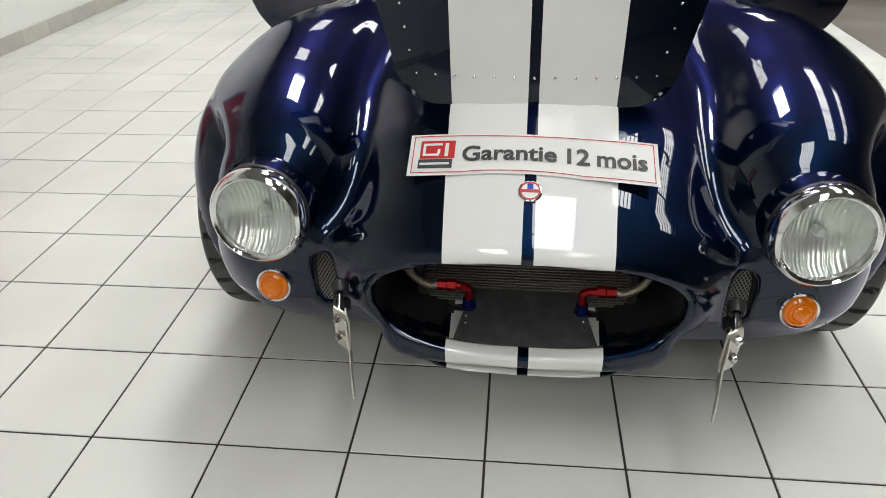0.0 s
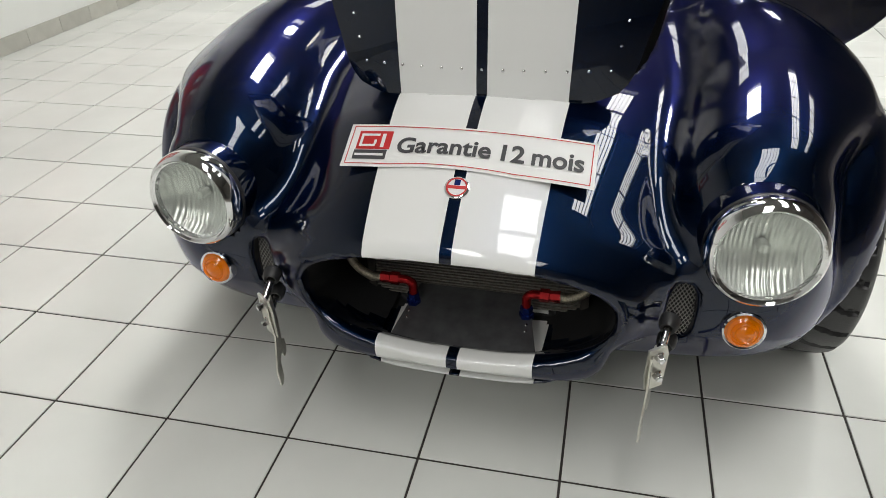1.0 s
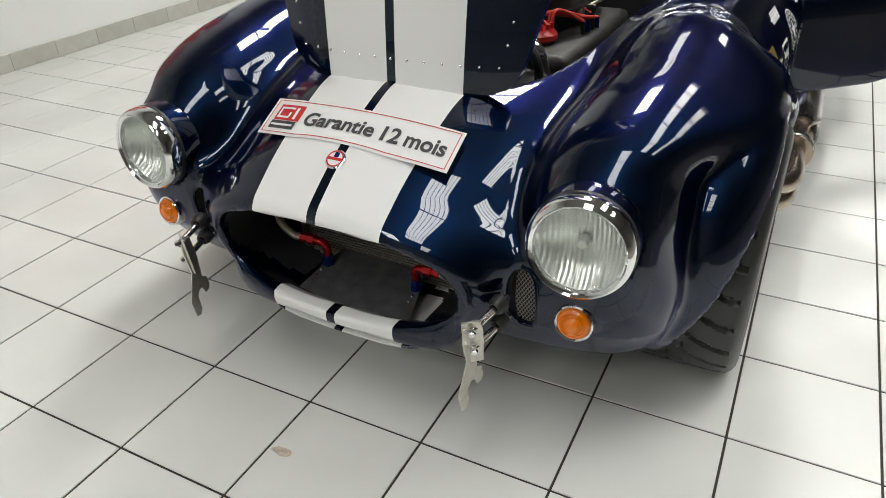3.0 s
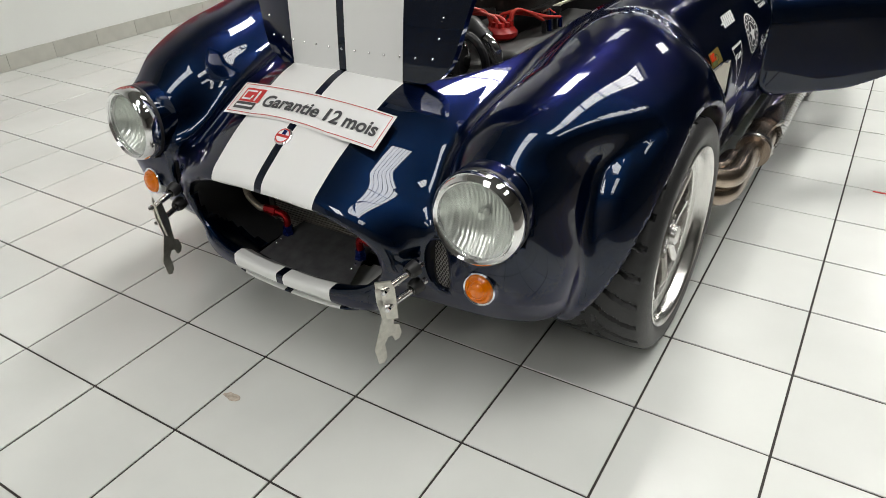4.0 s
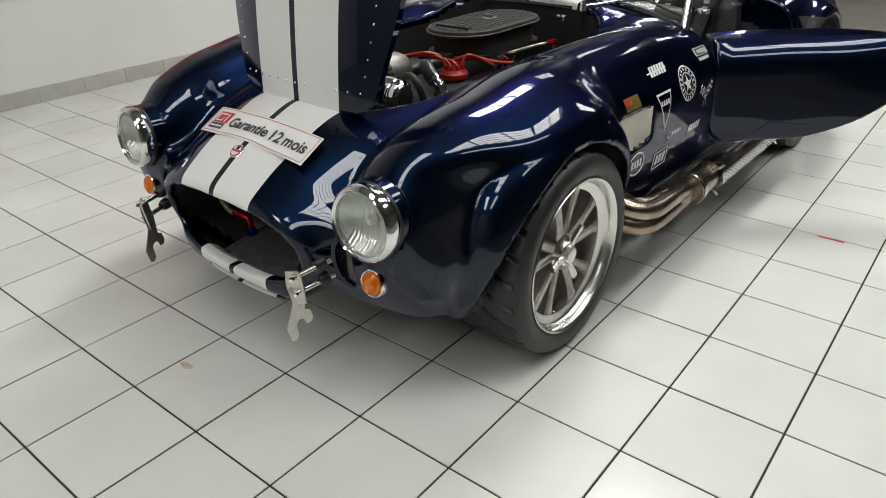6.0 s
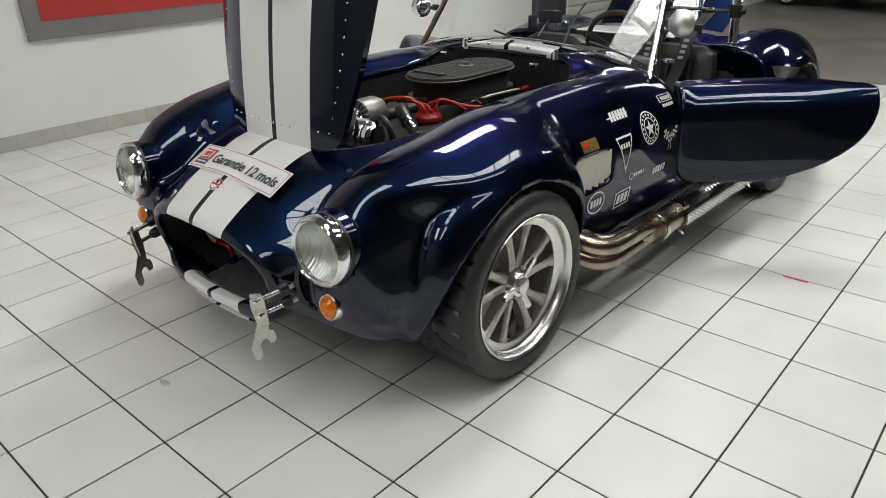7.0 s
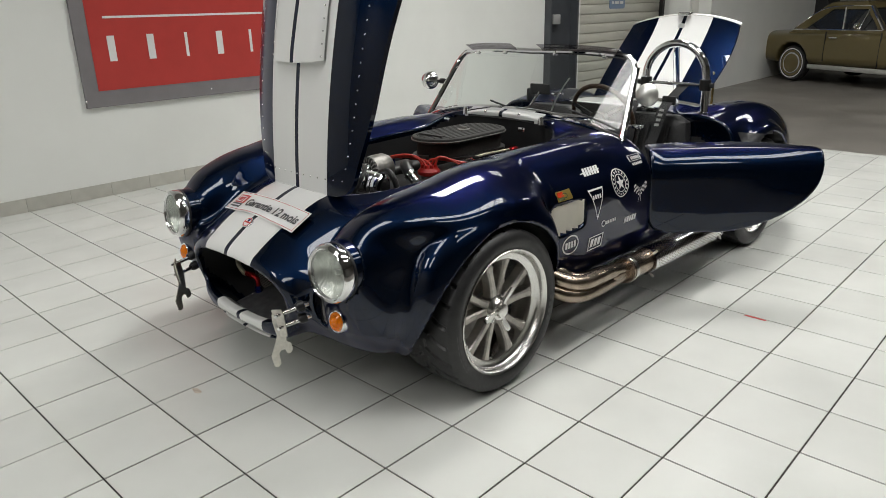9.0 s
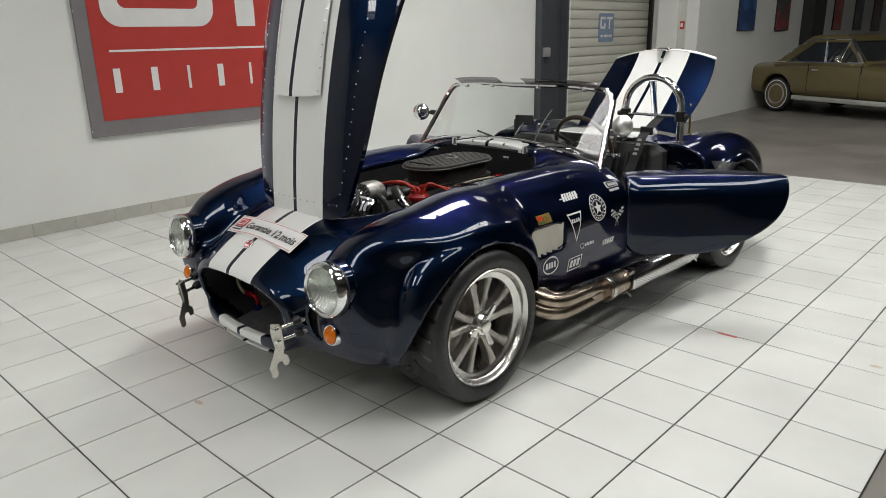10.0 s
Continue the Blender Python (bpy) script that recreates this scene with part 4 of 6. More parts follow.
# exhaust along the sill
M_HOTSTEEL = material("heat_stained_steel", (0.38, 0.31, 0.25), 0.27, 1.0, noise_amount=0.28, noise_scale=14, bump=0.05)
def sleeve_bm(p0, p1, r, n_round, n_long):
    """Perforated sleeve: each cell is a frame round an open hole."""
    bm = bmesh.new()
    p0, p1 = Vector(p0), Vector(p1)
    d = (p1 - p0).normalized()
    nx = d.cross(Vector((0, 0, 1))).normalized()
    nz = nx.cross(d)
    ln = (p1 - p0).length
    def at(i, j):
        a = 2 * math.pi * i / n_round
        return p0 + d * ln * j / n_long + (nx * math.cos(a) + nz * math.sin(a)) * r
    for i in range(n_round):
        for j in range(n_long):
            o = 0.5 * (j % 2)
            outer = [(i + o, j), (i + 1 + o, j), (i + 1 + o, j + 1), (i + o, j + 1)]
            inner = [(i + o + 0.22, j + 0.22), (i + o + 0.78, j + 0.22), (i + o + 0.78, j + 0.78), (i + o + 0.22, j + 0.78)]
            a = [bm.verts.new(at(*q)) for q in outer]
            b = [bm.verts.new(at(*q)) for q in inner]
            for k in range(4):
                bm.faces.new((a[k], a[(k + 1) % 4], b[(k + 1) % 4], b[k]))
    return bm


for sd in (1, -1):
    sil = part("silencer", tube_bm([(sd * 0.892, 1.53, 0.262), (sd * 0.89, 1.60, 0.260), (sd * 0.888, 1.70, 0.257), (sd * 0.888, 1.72, 0.257), (sd * 0.876, 2.50, 0.236), (sd * 0.876, 2.52, 0.235), (sd * 0.874, 2.74, 0.232)], [0.060, 0.056, 0.053, 0.06, 0.06, 0.038, 0.038], 24), M_HOTSTEEL, car, "side exhaust silencer in a perforated sleeve")
    part("heat_shield", sleeve_bm((sd * 0.888, 1.73, 0.257), (sd * 0.876, 2.50, 0.237), 0.069, 30, 46), M_CHROME, sil, "perforated chrome heat shield", smooth=False)
    for y in (1.735, 2.495):
        part("clamp", lathe([(-0.008, 0.0705), (0.008, 0.0705)], 32), M_CHROME, sil, m=Matrix.Translation((sd * (0.888 if y < 2 else 0.876), y, 0.257 if y < 2 else 0.237)))
        part("bolt", tube_bm([(sd * 0.93, y, 0.30), (sd * 0.95, y, 0.32)], 0.006, 8), M_BRUSH, sil)
        part("bolt", tube_bm([(sd * 0.92, y, 0.20), (sd * 0.94, y, 0.185)], 0.006, 8), M_BRUSH, sil)
    part("collector_band", lathe([(-0.012, 0.061), (-0.010, 0.0635), (0.010, 0.0635), (0.012, 0.060)], 28), M_STEEL, sil, m=Matrix.Translation((sd * 0.891, 1.565, 0.261)))
    for x1, dz, y0 in ((0.900, 0.030, 1.06), (0.894, -0.026, 1.05), (0.845, 0.002, 1.16)):
        part("exhaust_pipe", tube_bm(smooth_line([(sd * 0.66, y0 - 0.01, 0.385 + dz), (sd * 0.76, y0 + 0.01, 0.335 + dz), (sd * (x1 - 0.045), y0 + 0.055, 0.295 + dz), (sd * (x1 - 0.004), y0 + 0.13, 0.278 + dz), (sd * x1, y0 + 0.25, 0.272 + dz), (sd * 0.892, 1.42, 0.266 + dz * 0.75), (sd * 0.892, 1.53, 0.262 + dz * 0.35)], 8), 0.034, 18), M_HOTSTEEL, car, "heat-stained steel exhaust pipe")

# warranty plate laid over the nose
def on_nose(u, v, lift=0.003):
    """u across, v up the plate in metres from its middle: a stiff sheet that rests on the crown of the nose."""
    y = 0.213 + v * 0.88 - 0.03 * u
    stiff = 0.680 + 0.47 * v + 0.012 * (1 - (u / 0.265) ** 2)
    return (u - 0.002, y, max(nose_z(u, y), stiff) + lift)


def sheet_on_nose(name, u0, v0, u1, v1, mat, parent, lift, n=64, m=12, label=""):
    bm = bmesh.new()
    grid_mesh(bm, [[on_nose(u0 + (u1 - u0) * i / n, v0 + (v1 - v0) * j / m, lift) for i in range(n + 1)] for j in range(m + 1)])
    return part(name, bm, mat, parent, label)


plate = sheet_on_nose("warranty_plate", -0.262, -0.056, 0.265, 0.056, M_WHITEP, None, 0.004)
plate.matrix_basis = car.matrix_basis
tagged(plate, "white magnetic warranty sign with red border on the nose", "sign")
M_INK = material("dark_grey_print", (0.06, 0.06, 0.065), 0.4)
M_REDINK = material("red_print", (0.55, 0.03, 0.03), 0.4)
for a in ((-0.254, -0.050, 0.257, -0.048), (-0.254, 0.048, 0.257, 0.050), (-0.254, -0.048, -0.252, 0.048), (0.255, -0.048, 0.257, 0.048)):
    sheet_on_nose("border", *a, M_REDINK, plate, 0.0055, 64 if a[2] - a[0] > 0.1 else 1, 1 if a[3] - a[1] < 0.01 else 12)
sheet_on_nose("logo_block", -0.238, -0.012, -0.162, 0.036, M_REDINK, plate, 0.0055, 10, 6, "red logo block")
sheet_on_nose("logo_block", -0.240, -0.038, -0.166, -0.014, M_INK, plate, 0.0055, 10, 6, "dark logo block")
for a in ((-0.232, 0.022, -0.19, 0.028), (-0.232, -0.006, -0.226, 0.028), (-0.226, -0.006, -0.196, 0.0), (-0.200, 0.0, -0.194, 0.012), (-0.184, -0.008, -0.176, 0.028), (-0.236, -0.03, -0.172, -0.024)):
    sheet_on_nose("logo_bar", *a, M_WHITEP, plate, 0.0065, 3, 2)


def lettering(text, size, u0, v0, mat, parent, mapping, name="lettering", squeeze=1.0):
    """Flat letters in the built-in font, laid onto a surface by the mapping."""
    cu = bpy.data.curves.new("text", "FONT")
    cu.body, cu.size, cu.resolution_u = text, size, 4
    cu.offset = 0.0015
    tmp = new("text", cu)
    me = bpy.data.meshes.new_from_object(tmp.evaluated_get(bpy.context.evaluated_depsgraph_get()))
    bpy.data.objects.remove(tmp)
    bm = bmesh.new()
    bm.from_mesh(me)
    bpy.data.meshes.remove(me)
    bmesh.ops.triangulate(bm, faces=bm.faces)
    for v in bm.verts:
        v.co = Vector(mapping(u0 + v.co.x * squeeze, v0 + v.co.y))
    return part(name, bm, mat, parent, smooth=False)


for word, pen, wide in (("Garantie", -0.147, 0.99), ("12", 0.066, 1.0), ("mois", 0.136, 0.95)):
    lettering(word, 0.058, pen, -0.021, M_INK, plate, lambda u, v: on_nose(u, v, 0.0064), squeeze=wide)

# round nose badge
bz = nose_z(0, 0.128)
nose_badge = part("nose_badge", lathe([(0.006, 0.0), (0.006, 0.022), (0.004, 0.025), (-0.002, 0.026)], 32, "Z"), M_CHROME, car, "round chrome enamel badge")
nose_badge.matrix_basis = pose(0, 0.128, bz, 33)
part("enamel", lathe([(0.0066, 0.0), (0.0066, 0.0215)], 32, "Z"), M_WHITEP, nose_badge)
part("enamel_ring", lathe([(0.0072, 0.018), (0.0072, 0.0215)], 32, "Z"), M_REDINK, nose_badge, smooth=False)
part("enamel_bar", box_bm(-0.018, -0.004, 0.0066, 0.018, 0.003, 0.0074), M_REDINK, nose_badge, smooth=False)
part("enamel_mark", box_bm(-0.006, 0.004, 0.0066, 0.006, 0.017, 0.0074, 0.0003), M_ANBLUE, nose_badge, smooth=False)

# engine
M_ENGINE = material("engine_black", (0.02, 0.019, 0.018), 0.5, 0.2, noise_amount=0.4, noise_scale=25)
M_CASTAL = material("dull_cast_aluminium", (0.26, 0.25, 0.235), 0.45, 0.9, noise_amount=0.3, noise_scale=30, bump=0.4, bump_scale=120)
M_CAP = material("red_plastic", (0.42, 0.015, 0.012), 0.3, noise_amount=0.08)
M_LEAD = material("red_silicone", (0.55, 0.045, 0.03), 0.42, noise_amount=0.1, noise_scale=40)
M_HOSE = material("black_rubber_hose", (0.018, 0.018, 0.019), 0.4, noise_amount=0.2, noise_scale=40)
M_FILTER = material("dark_filter_paper", (0.022, 0.019, 0.016), 0.85, noise_amount=0.3, noise_scale=90)
engine = part("engine", box_bm(-0.24, 0.78, 0.36, 0.24, 1.58, 0.66, 0.05, 3), M_ENGINE, car, "black eight-cylinder engine block")
for sd in (-1, 1):
    part("valve_cover", box_bm(sd * 0.20 - 0.07, 0.88, 0.62, sd * 0.20 + 0.07, 1.55, 0.70, 0.03, 3), M_ENGINE, engine)


def oval_pts(hx, hy, n=40):
    """A stadium outline, long along y."""
    out = []
    for k in range(n):
        a = 2 * math.pi * k / n
        c, s = math.cos(a), math.sin(a)
        out.append((hx * c, (hy - hx) * (1 if s > 0 else -1) + hx * s))
    return out


def oval_stack(levels, cx, cy):
    bm = bmesh.new()
    vs = grid_mesh(bm, [[(cx + p[0], cy + p[1], z) for p in oval_pts(hx, hy)] for hx, hy, z in levels], close_v=True)
    bm.faces.new(vs[0])
    bm.faces.new(vs[-1])
    return bm


air = part("air_cleaner", oval_stack([(0.140, 0.265, 0.835), (0.150, 0.275, 0.838), (0.150, 0.275, 0.850), (0.146, 0.271, 0.858), (0.132, 0.257, 0.862)], 0.04, 1.33), M_ENGINE, car, "black finned oval air cleaner")
part("filter", oval_stack([(0.128, 0.25, 0.765), (0.128, 0.25, 0.836)], 0.04, 1.33), M_FILTER, air)
part("tray", oval_stack([(0.13, 0.25, 0.75), (0.148, 0.272, 0.755), (0.148, 0.272, 0.768)], 0.04, 1.33), M_ENGINE, air)
part("rim", tube_bm([(0.04 + p[0], 1.33 + p[1], 0.846) for p in oval_pts(0.151, 0.276)] + [(0.04 + 0.151, 1.33 + 0.125, 0.846)], 0.003, 6), M_CASTAL, air)
for k in range(9):
    x = -0.112 + 0.028 * k
    ln = 0.13 + math.sqrt(max(0.132 ** 2 - x * x, 0)) - 0.012
    part("cooling_fin", box_bm(0.04 + x - 0.006, 1.33 - ln, 0.860, 0.04 + x + 0.006, 1.33 + ln, 0.8645, 0.0015, 1), M_ENGINE, air)
part("lettering_block", box_bm(-0.04, 1.12, 0.862, 0.12, 1.145, 0.871, 0.002, 1), M_ENGINE, air)
part("emblem", lathe([(0.0, 0.034), (0.004, 0.034), (0.005, 0.030), (0.005, 0.0)], 28, "Z"), M_CASTAL, air, "round cast emblem", m=Matrix.Translation((0.04, 1.36, 0.8625)))
part("wing_nut", box_bm(0.02, 1.353, 0.866, 0.06, 1.367, 0.880, 0.003), M_CASTAL, air)
OFF = Vector((0.13, 1.02, 0))
dist = part("distributor", lathe([(0.705, 0.0), (0.705, 0.046), (0.712, 0.054), (0.726, 0.054), (0.734, 0.046), (0.742, 0.041), (0.746, 0.0)], 28, "Z"), M_CAP, car, "red ignition distributor cap", m=Matrix.Translation(OFF))
part("distributor_body", lathe([(0.52, 0.03), (0.62, 0.035), (0.705, 0.04)], 24, "Z"), M_CASTAL, dist)
random.seed(4)
for k in range(8):
    a = 2 * math.pi * (k + 0.5) / 8
    x0, y0, j = 0.13 + 0.033 * math.cos(a), 1.02 + 0.033 * math.sin(a), k % 4
    if math.sin(a) > 0:  # to the near bank
        end = (0.225 + 0.004 * j, 1.14 + 0.035 * j, 0.742 - 0.003 * j)
        mid = (0.185 + 0.012 * j, 1.09 + 0.018 * j, 0.778 - 0.008 * j)
    else:  # across to the far bank
        end = (-0.075 - 0.012 * j, 0.905 + 0.035 * j, 0.772 - 0.004 * j)
        mid = (0.03 - 0.008 * j, 0.945 + 0.022 * j, 0.800 - 0.010 * j)
    part("lead_terminal", lathe([(0.738, 0.0085), (0.757, 0.0075), (0.76, 0.0)], 10, "Z"), M_CAP, dist, m=Matrix.Translation((x0 - 0.13, y0 - 1.02, 0)))
    part("ignition_lead", tube_bm(smooth_line([Vector(p) - OFF for p in ((x0, y0, 0.752), (x0 * 0.75 + mid[0] * 0.25, y0 * 0.75 + mid[1] * 0.25, 0.788 - 0.005 * j), mid, end)], 7), 0.0052, 8), M_LEAD, dist, "red ignition lead")
    part("lead_boot", tube_bm([Vector(end) - OFF, Vector((end[0], end[1] + 0.005, end[2] - 0.04)) - OFF], 0.008, 8), M_ANBLUE if k % 2 else M_HOSE, dist)
part("coil_bracket", box_bm(-0.065, -0.016, 0.0, 0.065, 0.016, 0.022, 0.005, 2), M_ENGINE, car, m=Matrix.Translation((0.03, 1.03, 0.762)) @ Matrix.Rotation(0.45, 4, "Z"))
alt = part("alternator", lathe([(-0.06, 0.0), (-0.06, 0.05), (-0.05, 0.062), (-0.02, 0.066), (0.03, 0.066), (0.055, 0.055), (0.06, 0.0)], 32), M_CASTAL, car, "finned aluminium alternator", m=Matrix.Translation((0.0, 0.82, 0.752)))
for k in range(18):
    a = 2 * math.pi * k / 18
    part("slot", box_bm(-0.005, -0.062, 0.035, 0.005, -0.052, 0.062), M_ENGINE, alt, m=Matrix.Rotation(a, 4, "Y"), smooth=False)
part("pulley", lathe([(-0.09, 0.0), (-0.09, 0.03), (-0.08, 0.034), (-0.074, 0.026), (-0.068, 0.034), (-0.06, 0.03)], 28), M_CHROME, alt)
tank = part("expansion_tank", tube_bm([(-0.135, 0.657, 0.7355), (-0.125, 0.658, 0.735), (-0.115, 0.659, 0.7348), (0.178, 0.679, 0.7228), (0.188, 0.68, 0.7222), (0.196, 0.681, 0.722)], [0.042, 0.052, 0.056, 0.056, 0.052, 0.042], 32), M_CHROME, car, "polished expansion tank with pressure cap")
for x in (-0.10, 0.163):
    part("weld_band", lathe([(-0.004, 0.0565), (0.0, 0.0585), (0.004, 0.0565)], 32, "X"), M_CHROME, tank, m=Matrix.Translation((x, 0.667, 0.7285 - 0.04 * x)) @ Matrix.Rotation(0.04, 4, "Y"))
part("cap_neck", lathe([(0.0, 0.019), (0.03, 0.019)], 20, "Z"), M_CHROME, tank, m=Matrix.Translation((0.03, 0.668, 0.775)))
part("cap", lathe([(0.0, 0.0), (0.0, 0.030), (0.006, 0.032), (0.012, 0.030), (0.014, 0.018), (0.020, 0.016), (0.022, 0.0)], 28, "Z"), M_CHROME, tank, m=Matrix.Translation((0.03, 0.668, 0.803)))
part("cap_ear", box_bm(-0.042, -0.008, 0.0, 0.042, 0.008, 0.006, 0.003, 2), M_CHROME, tank, m=Matrix.Translation((0.03, 0.668, 0.806)))
part("hose", tube_bm(smooth_line([(0.05, 0.672, 0.793), (0.10, 0.66, 0.80), (0.135, 0.61, 0.765), (0.11, 0.575, 0.69), (0.06, 0.56, 0.60)], 7), 0.010, 10), M_HOSE, tank)
part("water_hose", tube_bm(smooth_line([(0.055, 0.95, 0.755), (0.10, 0.90, 0.765), (0.155, 0.875, 0.735)], 8), 0.026, 16), M_HOSE, car, "black rubber water hose")
part("water_pipe", tube_bm(smooth_line([(0.153, 0.876, 0.737), (0.185, 0.88, 0.70), (0.22, 0.885, 0.61)], 8), 0.021, 16), M_CHROME, car, "chrome water pipe")
part("hose_clip", lathe([(-0.008, 0.0285), (0.008, 0.0285)], 20), M_CHROME, car, m=Matrix.Translation((0.154, 0.876, 0.736)) @ Matrix.Rotation(1.9, 4, "Z") @ Matrix.Rotation(0.7, 4, "X"))
part("hose", tube_bm(smooth_line([(0.15, 0.70, 0.775), (0.20, 0.71, 0.785), (0.245, 0.71, 0.73), (0.245, 0.72, 0.62)], 7), 0.013, 10), M_HOSE, car, "black rubber hose")
part("oil_filler", lathe([(0.69, 0.028), (0.72, 0.03), (0.735, 0.036), (0.75, 0.034), (0.753, 0.0)], 24, "Z"), M_CHROME, car, "chrome oil filler cap", m=Matrix.Translation((0.19, 1.27, 0.01)))
part("fuel_rail", tube_bm(smooth_line([(0.18, 1.22, 0.75), (0.22, 1.34, 0.765), (0.26, 1.48, 0.77), (0.24, 1.54, 0.74)], 6), 0.006, 8), M_BRAID, car)
part("fuel_fitting", lathe([(0.0, 0.0), (0.0, 0.012), (0.05, 0.012), (0.052, 0.0)], 6), M_ANRED, car, "red anodised fuel fitting", m=Matrix.Translation((0.26, 1.46, 0.77)))
part("radiator_shroud", box_bm(-0.29, 0.42, 0.36, 0.29, 0.445, 0.66, 0.01), M_ENGINE, car)
for x, y in ((-0.26, 1.55), (0.27, 1.54)):
    part("bonnet_catch", box_bm(x - 0.02, y - 0.006, 0.0, x + 0.02, y + 0.006, 0.022, 0.003), M_CHROME, car, m=Matrix.Translation((0, 0, deck_z(x, 1.70) - 0.045)))

# windscreen and its fittings
def ws_point(u, v):
    x = u * (0.675 - 0.075 * v)
    y = 1.745 + 0.070 * abs(u) ** 2 + 0.240 * v
    z = 0.922 - 0.108 * abs(u) ** 2.5 + v * (0.285 + 0.080 * abs(u) ** 2)
    return (x, y, z)


def ws_edge():
    """The round-cornered upper outline of the screen."""
    pts = [ws_point(-1, j / 8) for j in range(7)]
    pts += [ws_point(-1 + 0.008, 0.86), ws_point(-1 + 0.03, 0.95), ws_point(-1 + 0.07, 1.0)]
    pts += [ws_point(-1 + 0.1 + 1.8 * i / 18, 1) for i in range(19)]
    pts += [ws_point(1 - 0.07, 1.0), ws_point(1 - 0.03, 0.95), ws_point(1 - 0.008, 0.86)]
    return pts + [ws_point(1, 1 - j / 8) for j in range(2, 9)]


bm = bmesh.new()
grid_mesh(bm, [[ws_point(-0.985 + 1.97 * i / 20, 0.985 * j / 8) for i in range(21)] for j in range(9)])
screen = part("windscreen", bm, M_GLASS, car, "clear glass windscreen in a chrome frame")
screen.visible_shadow = False
part("screen_frame", tube_bm(ws_edge(), 0.0150, 10), M_CHROME, screen, "chrome windscreen frame")
part("sill_frame", tube_bm([ws_point(-1 + i / 10, 0) for i in range(21)], 0.013, 10), M_CHROME, screen)
bm = bmesh.new()
grid_mesh(bm, [[(ws_point(-1 + i / 10, 0)[0], ws_point(-1 + i / 10, 0)[1] - 0.012 - 0.05 * q, ws_point(-1 + i / 10, 0)[2] - 0.012 - 0.035 * q) for i in range(21)] for q in (0, 0.5, 1)])
part("scuttle_seal", bm, M_HOSE, screen, "black rubber seal")
for sd in (-1, 1):
    p0, p1 = Vector(ws_point(sd, -0.12)), Vector(ws_point(sd, 0.98))
    bm = bmesh.new()
    rows = [[p + Vector((sd * dx, dy, 0)) for dx, dy in ((0.0, -0.016), (0.012, -0.012), (0.012, 0.016), (0.0, 0.018))] for p in (p0, p0 * 0.5 + p1 * 0.5, p1 * 0.92 + p0 * 0.08)]
    vs = grid_mesh(bm, rows, close_v=True)
    bm.faces.new(vs[0])
    bm.faces.new(vs[-1])
    part("stanchion", bm, M_CHROME, screen, "polished windscreen stanchion", smooth=False)
M_SMOKE = glass_material("smoked_acrylic", (0.35, 0.33, 0.36), 0.02)
for u0, u1 in ((-0.86, -0.22), (0.08, 0.88)):
    bm = bmesh.new()
    grid_mesh(bm, [[Vector(ws_point(u0 + (u1 - u0) * i / 10, 1)) + Vector((0, 0.005 - 0.055 * q, 0.012 + 0.028 * q)) for i in range(11)] for q in (0, 1)])
    visor = part("sun_visor", bm, M_SMOKE, screen, "smoked acrylic sun visor")
    for f in (0.2, 0.8):
        p = Vector(ws_point(u0 + (u1 - u0) * f, 1))
        part("visor_clip", box_bm(-0.012, -0.014, -0.022, 0.012, 0.004, 0.006, 0.003), M_CHROME, visor, m=Matrix.Translation(p))
for x, sgn in ((-0.22, 1), (0.30, 1)):
    base = Vector((x, 1.66, deck_z(x, 1.66) + 0.012))
    wiper = part("wiper", tube_bm([base, base + Vector((0.13, 0.06, 0.022)), base + Vector((0.25, 0.09, 0.022))], 0.0045, 8), M_CHROME, car, "chrome windscreen wiper")
    tip = base + Vector((0.25, 0.09, 0.022))
    part("blade", tube_bm([tip + Vector((-0.13, -0.02, 0.035)), tip, tip + Vector((0.13, 0.02, -0.045))], 0.005, 6), M_BLACK, wiper)
    part("spindle", lathe([(-0.02, 0.016), (0.0, 0.014), (0.016, 0.012), (0.02, 0.0)], 16, "Z"), M_CHROME, wiper, m=Matrix.Translation(base))
# heater box vent and studs on the scuttle
for x in (-0.10, 0.13, 0.35):
    stud("scuttle_stud", stud_mesh("scuttle_stud", 0.008, M_CHROME), (x, 1.69, deck_z(x, 1.69)), car)
# side mirrors
M_MATTAL = material("satin_aluminium", (0.72, 0.72, 0.70), 0.5, 1.0, noise_amount=0.05, noise_scale=8)
for sd, at in ((1, (0.76, 1.88, 1.03)), (-1, (-0.74, 1.90, 1.02))):
    mir = part("side_mirror", lathe([(-0.055, 0.0), (-0.052, 0.018), (-0.035, 0.042), (-0.005, 0.055), (0.012, 0.055), (0.014, 0.05), (0.006, 0.0)], 36), M_MATTAL if sd > 0 else M_CHROME, car, "round bullet side mirror", m=Matrix.Translation(at) @ Matrix.Rotation(radians(sd * -8), 4, "Z"))
    part("mirror_arm", tube_bm([(0, 0, 0), (-sd * 0.06, 0.03, -0.01), (-sd * 0.10, 0.05, 0.0)], 0.009, 8), M_BLACK, mir)
    part("mirror_joint", lathe([(-0.02, 0.0), (-0.015, 0.016), (0.015, 0.016), (0.02, 0.0)], 14, "X"), M_BLACK, mir, m=Matrix.Translation((-sd * 0.07, 0.035, -0.006)))
# inside mirror on the scuttle
part("inside_mirror", box_bm(-0.06, -0.006, -0.03, 0.06, 0.006, 0.03, 0.006), M_BLACK, car, "small black rear-view mirror", m=pose(0.02, 2.02, 1.0, 5, 0, 12))
part("mirror_stalk", tube_bm([(0.02, 2.01, 0.985), (0.02, 1.93, 0.915)], 0.006, 8), M_CHROME, car)
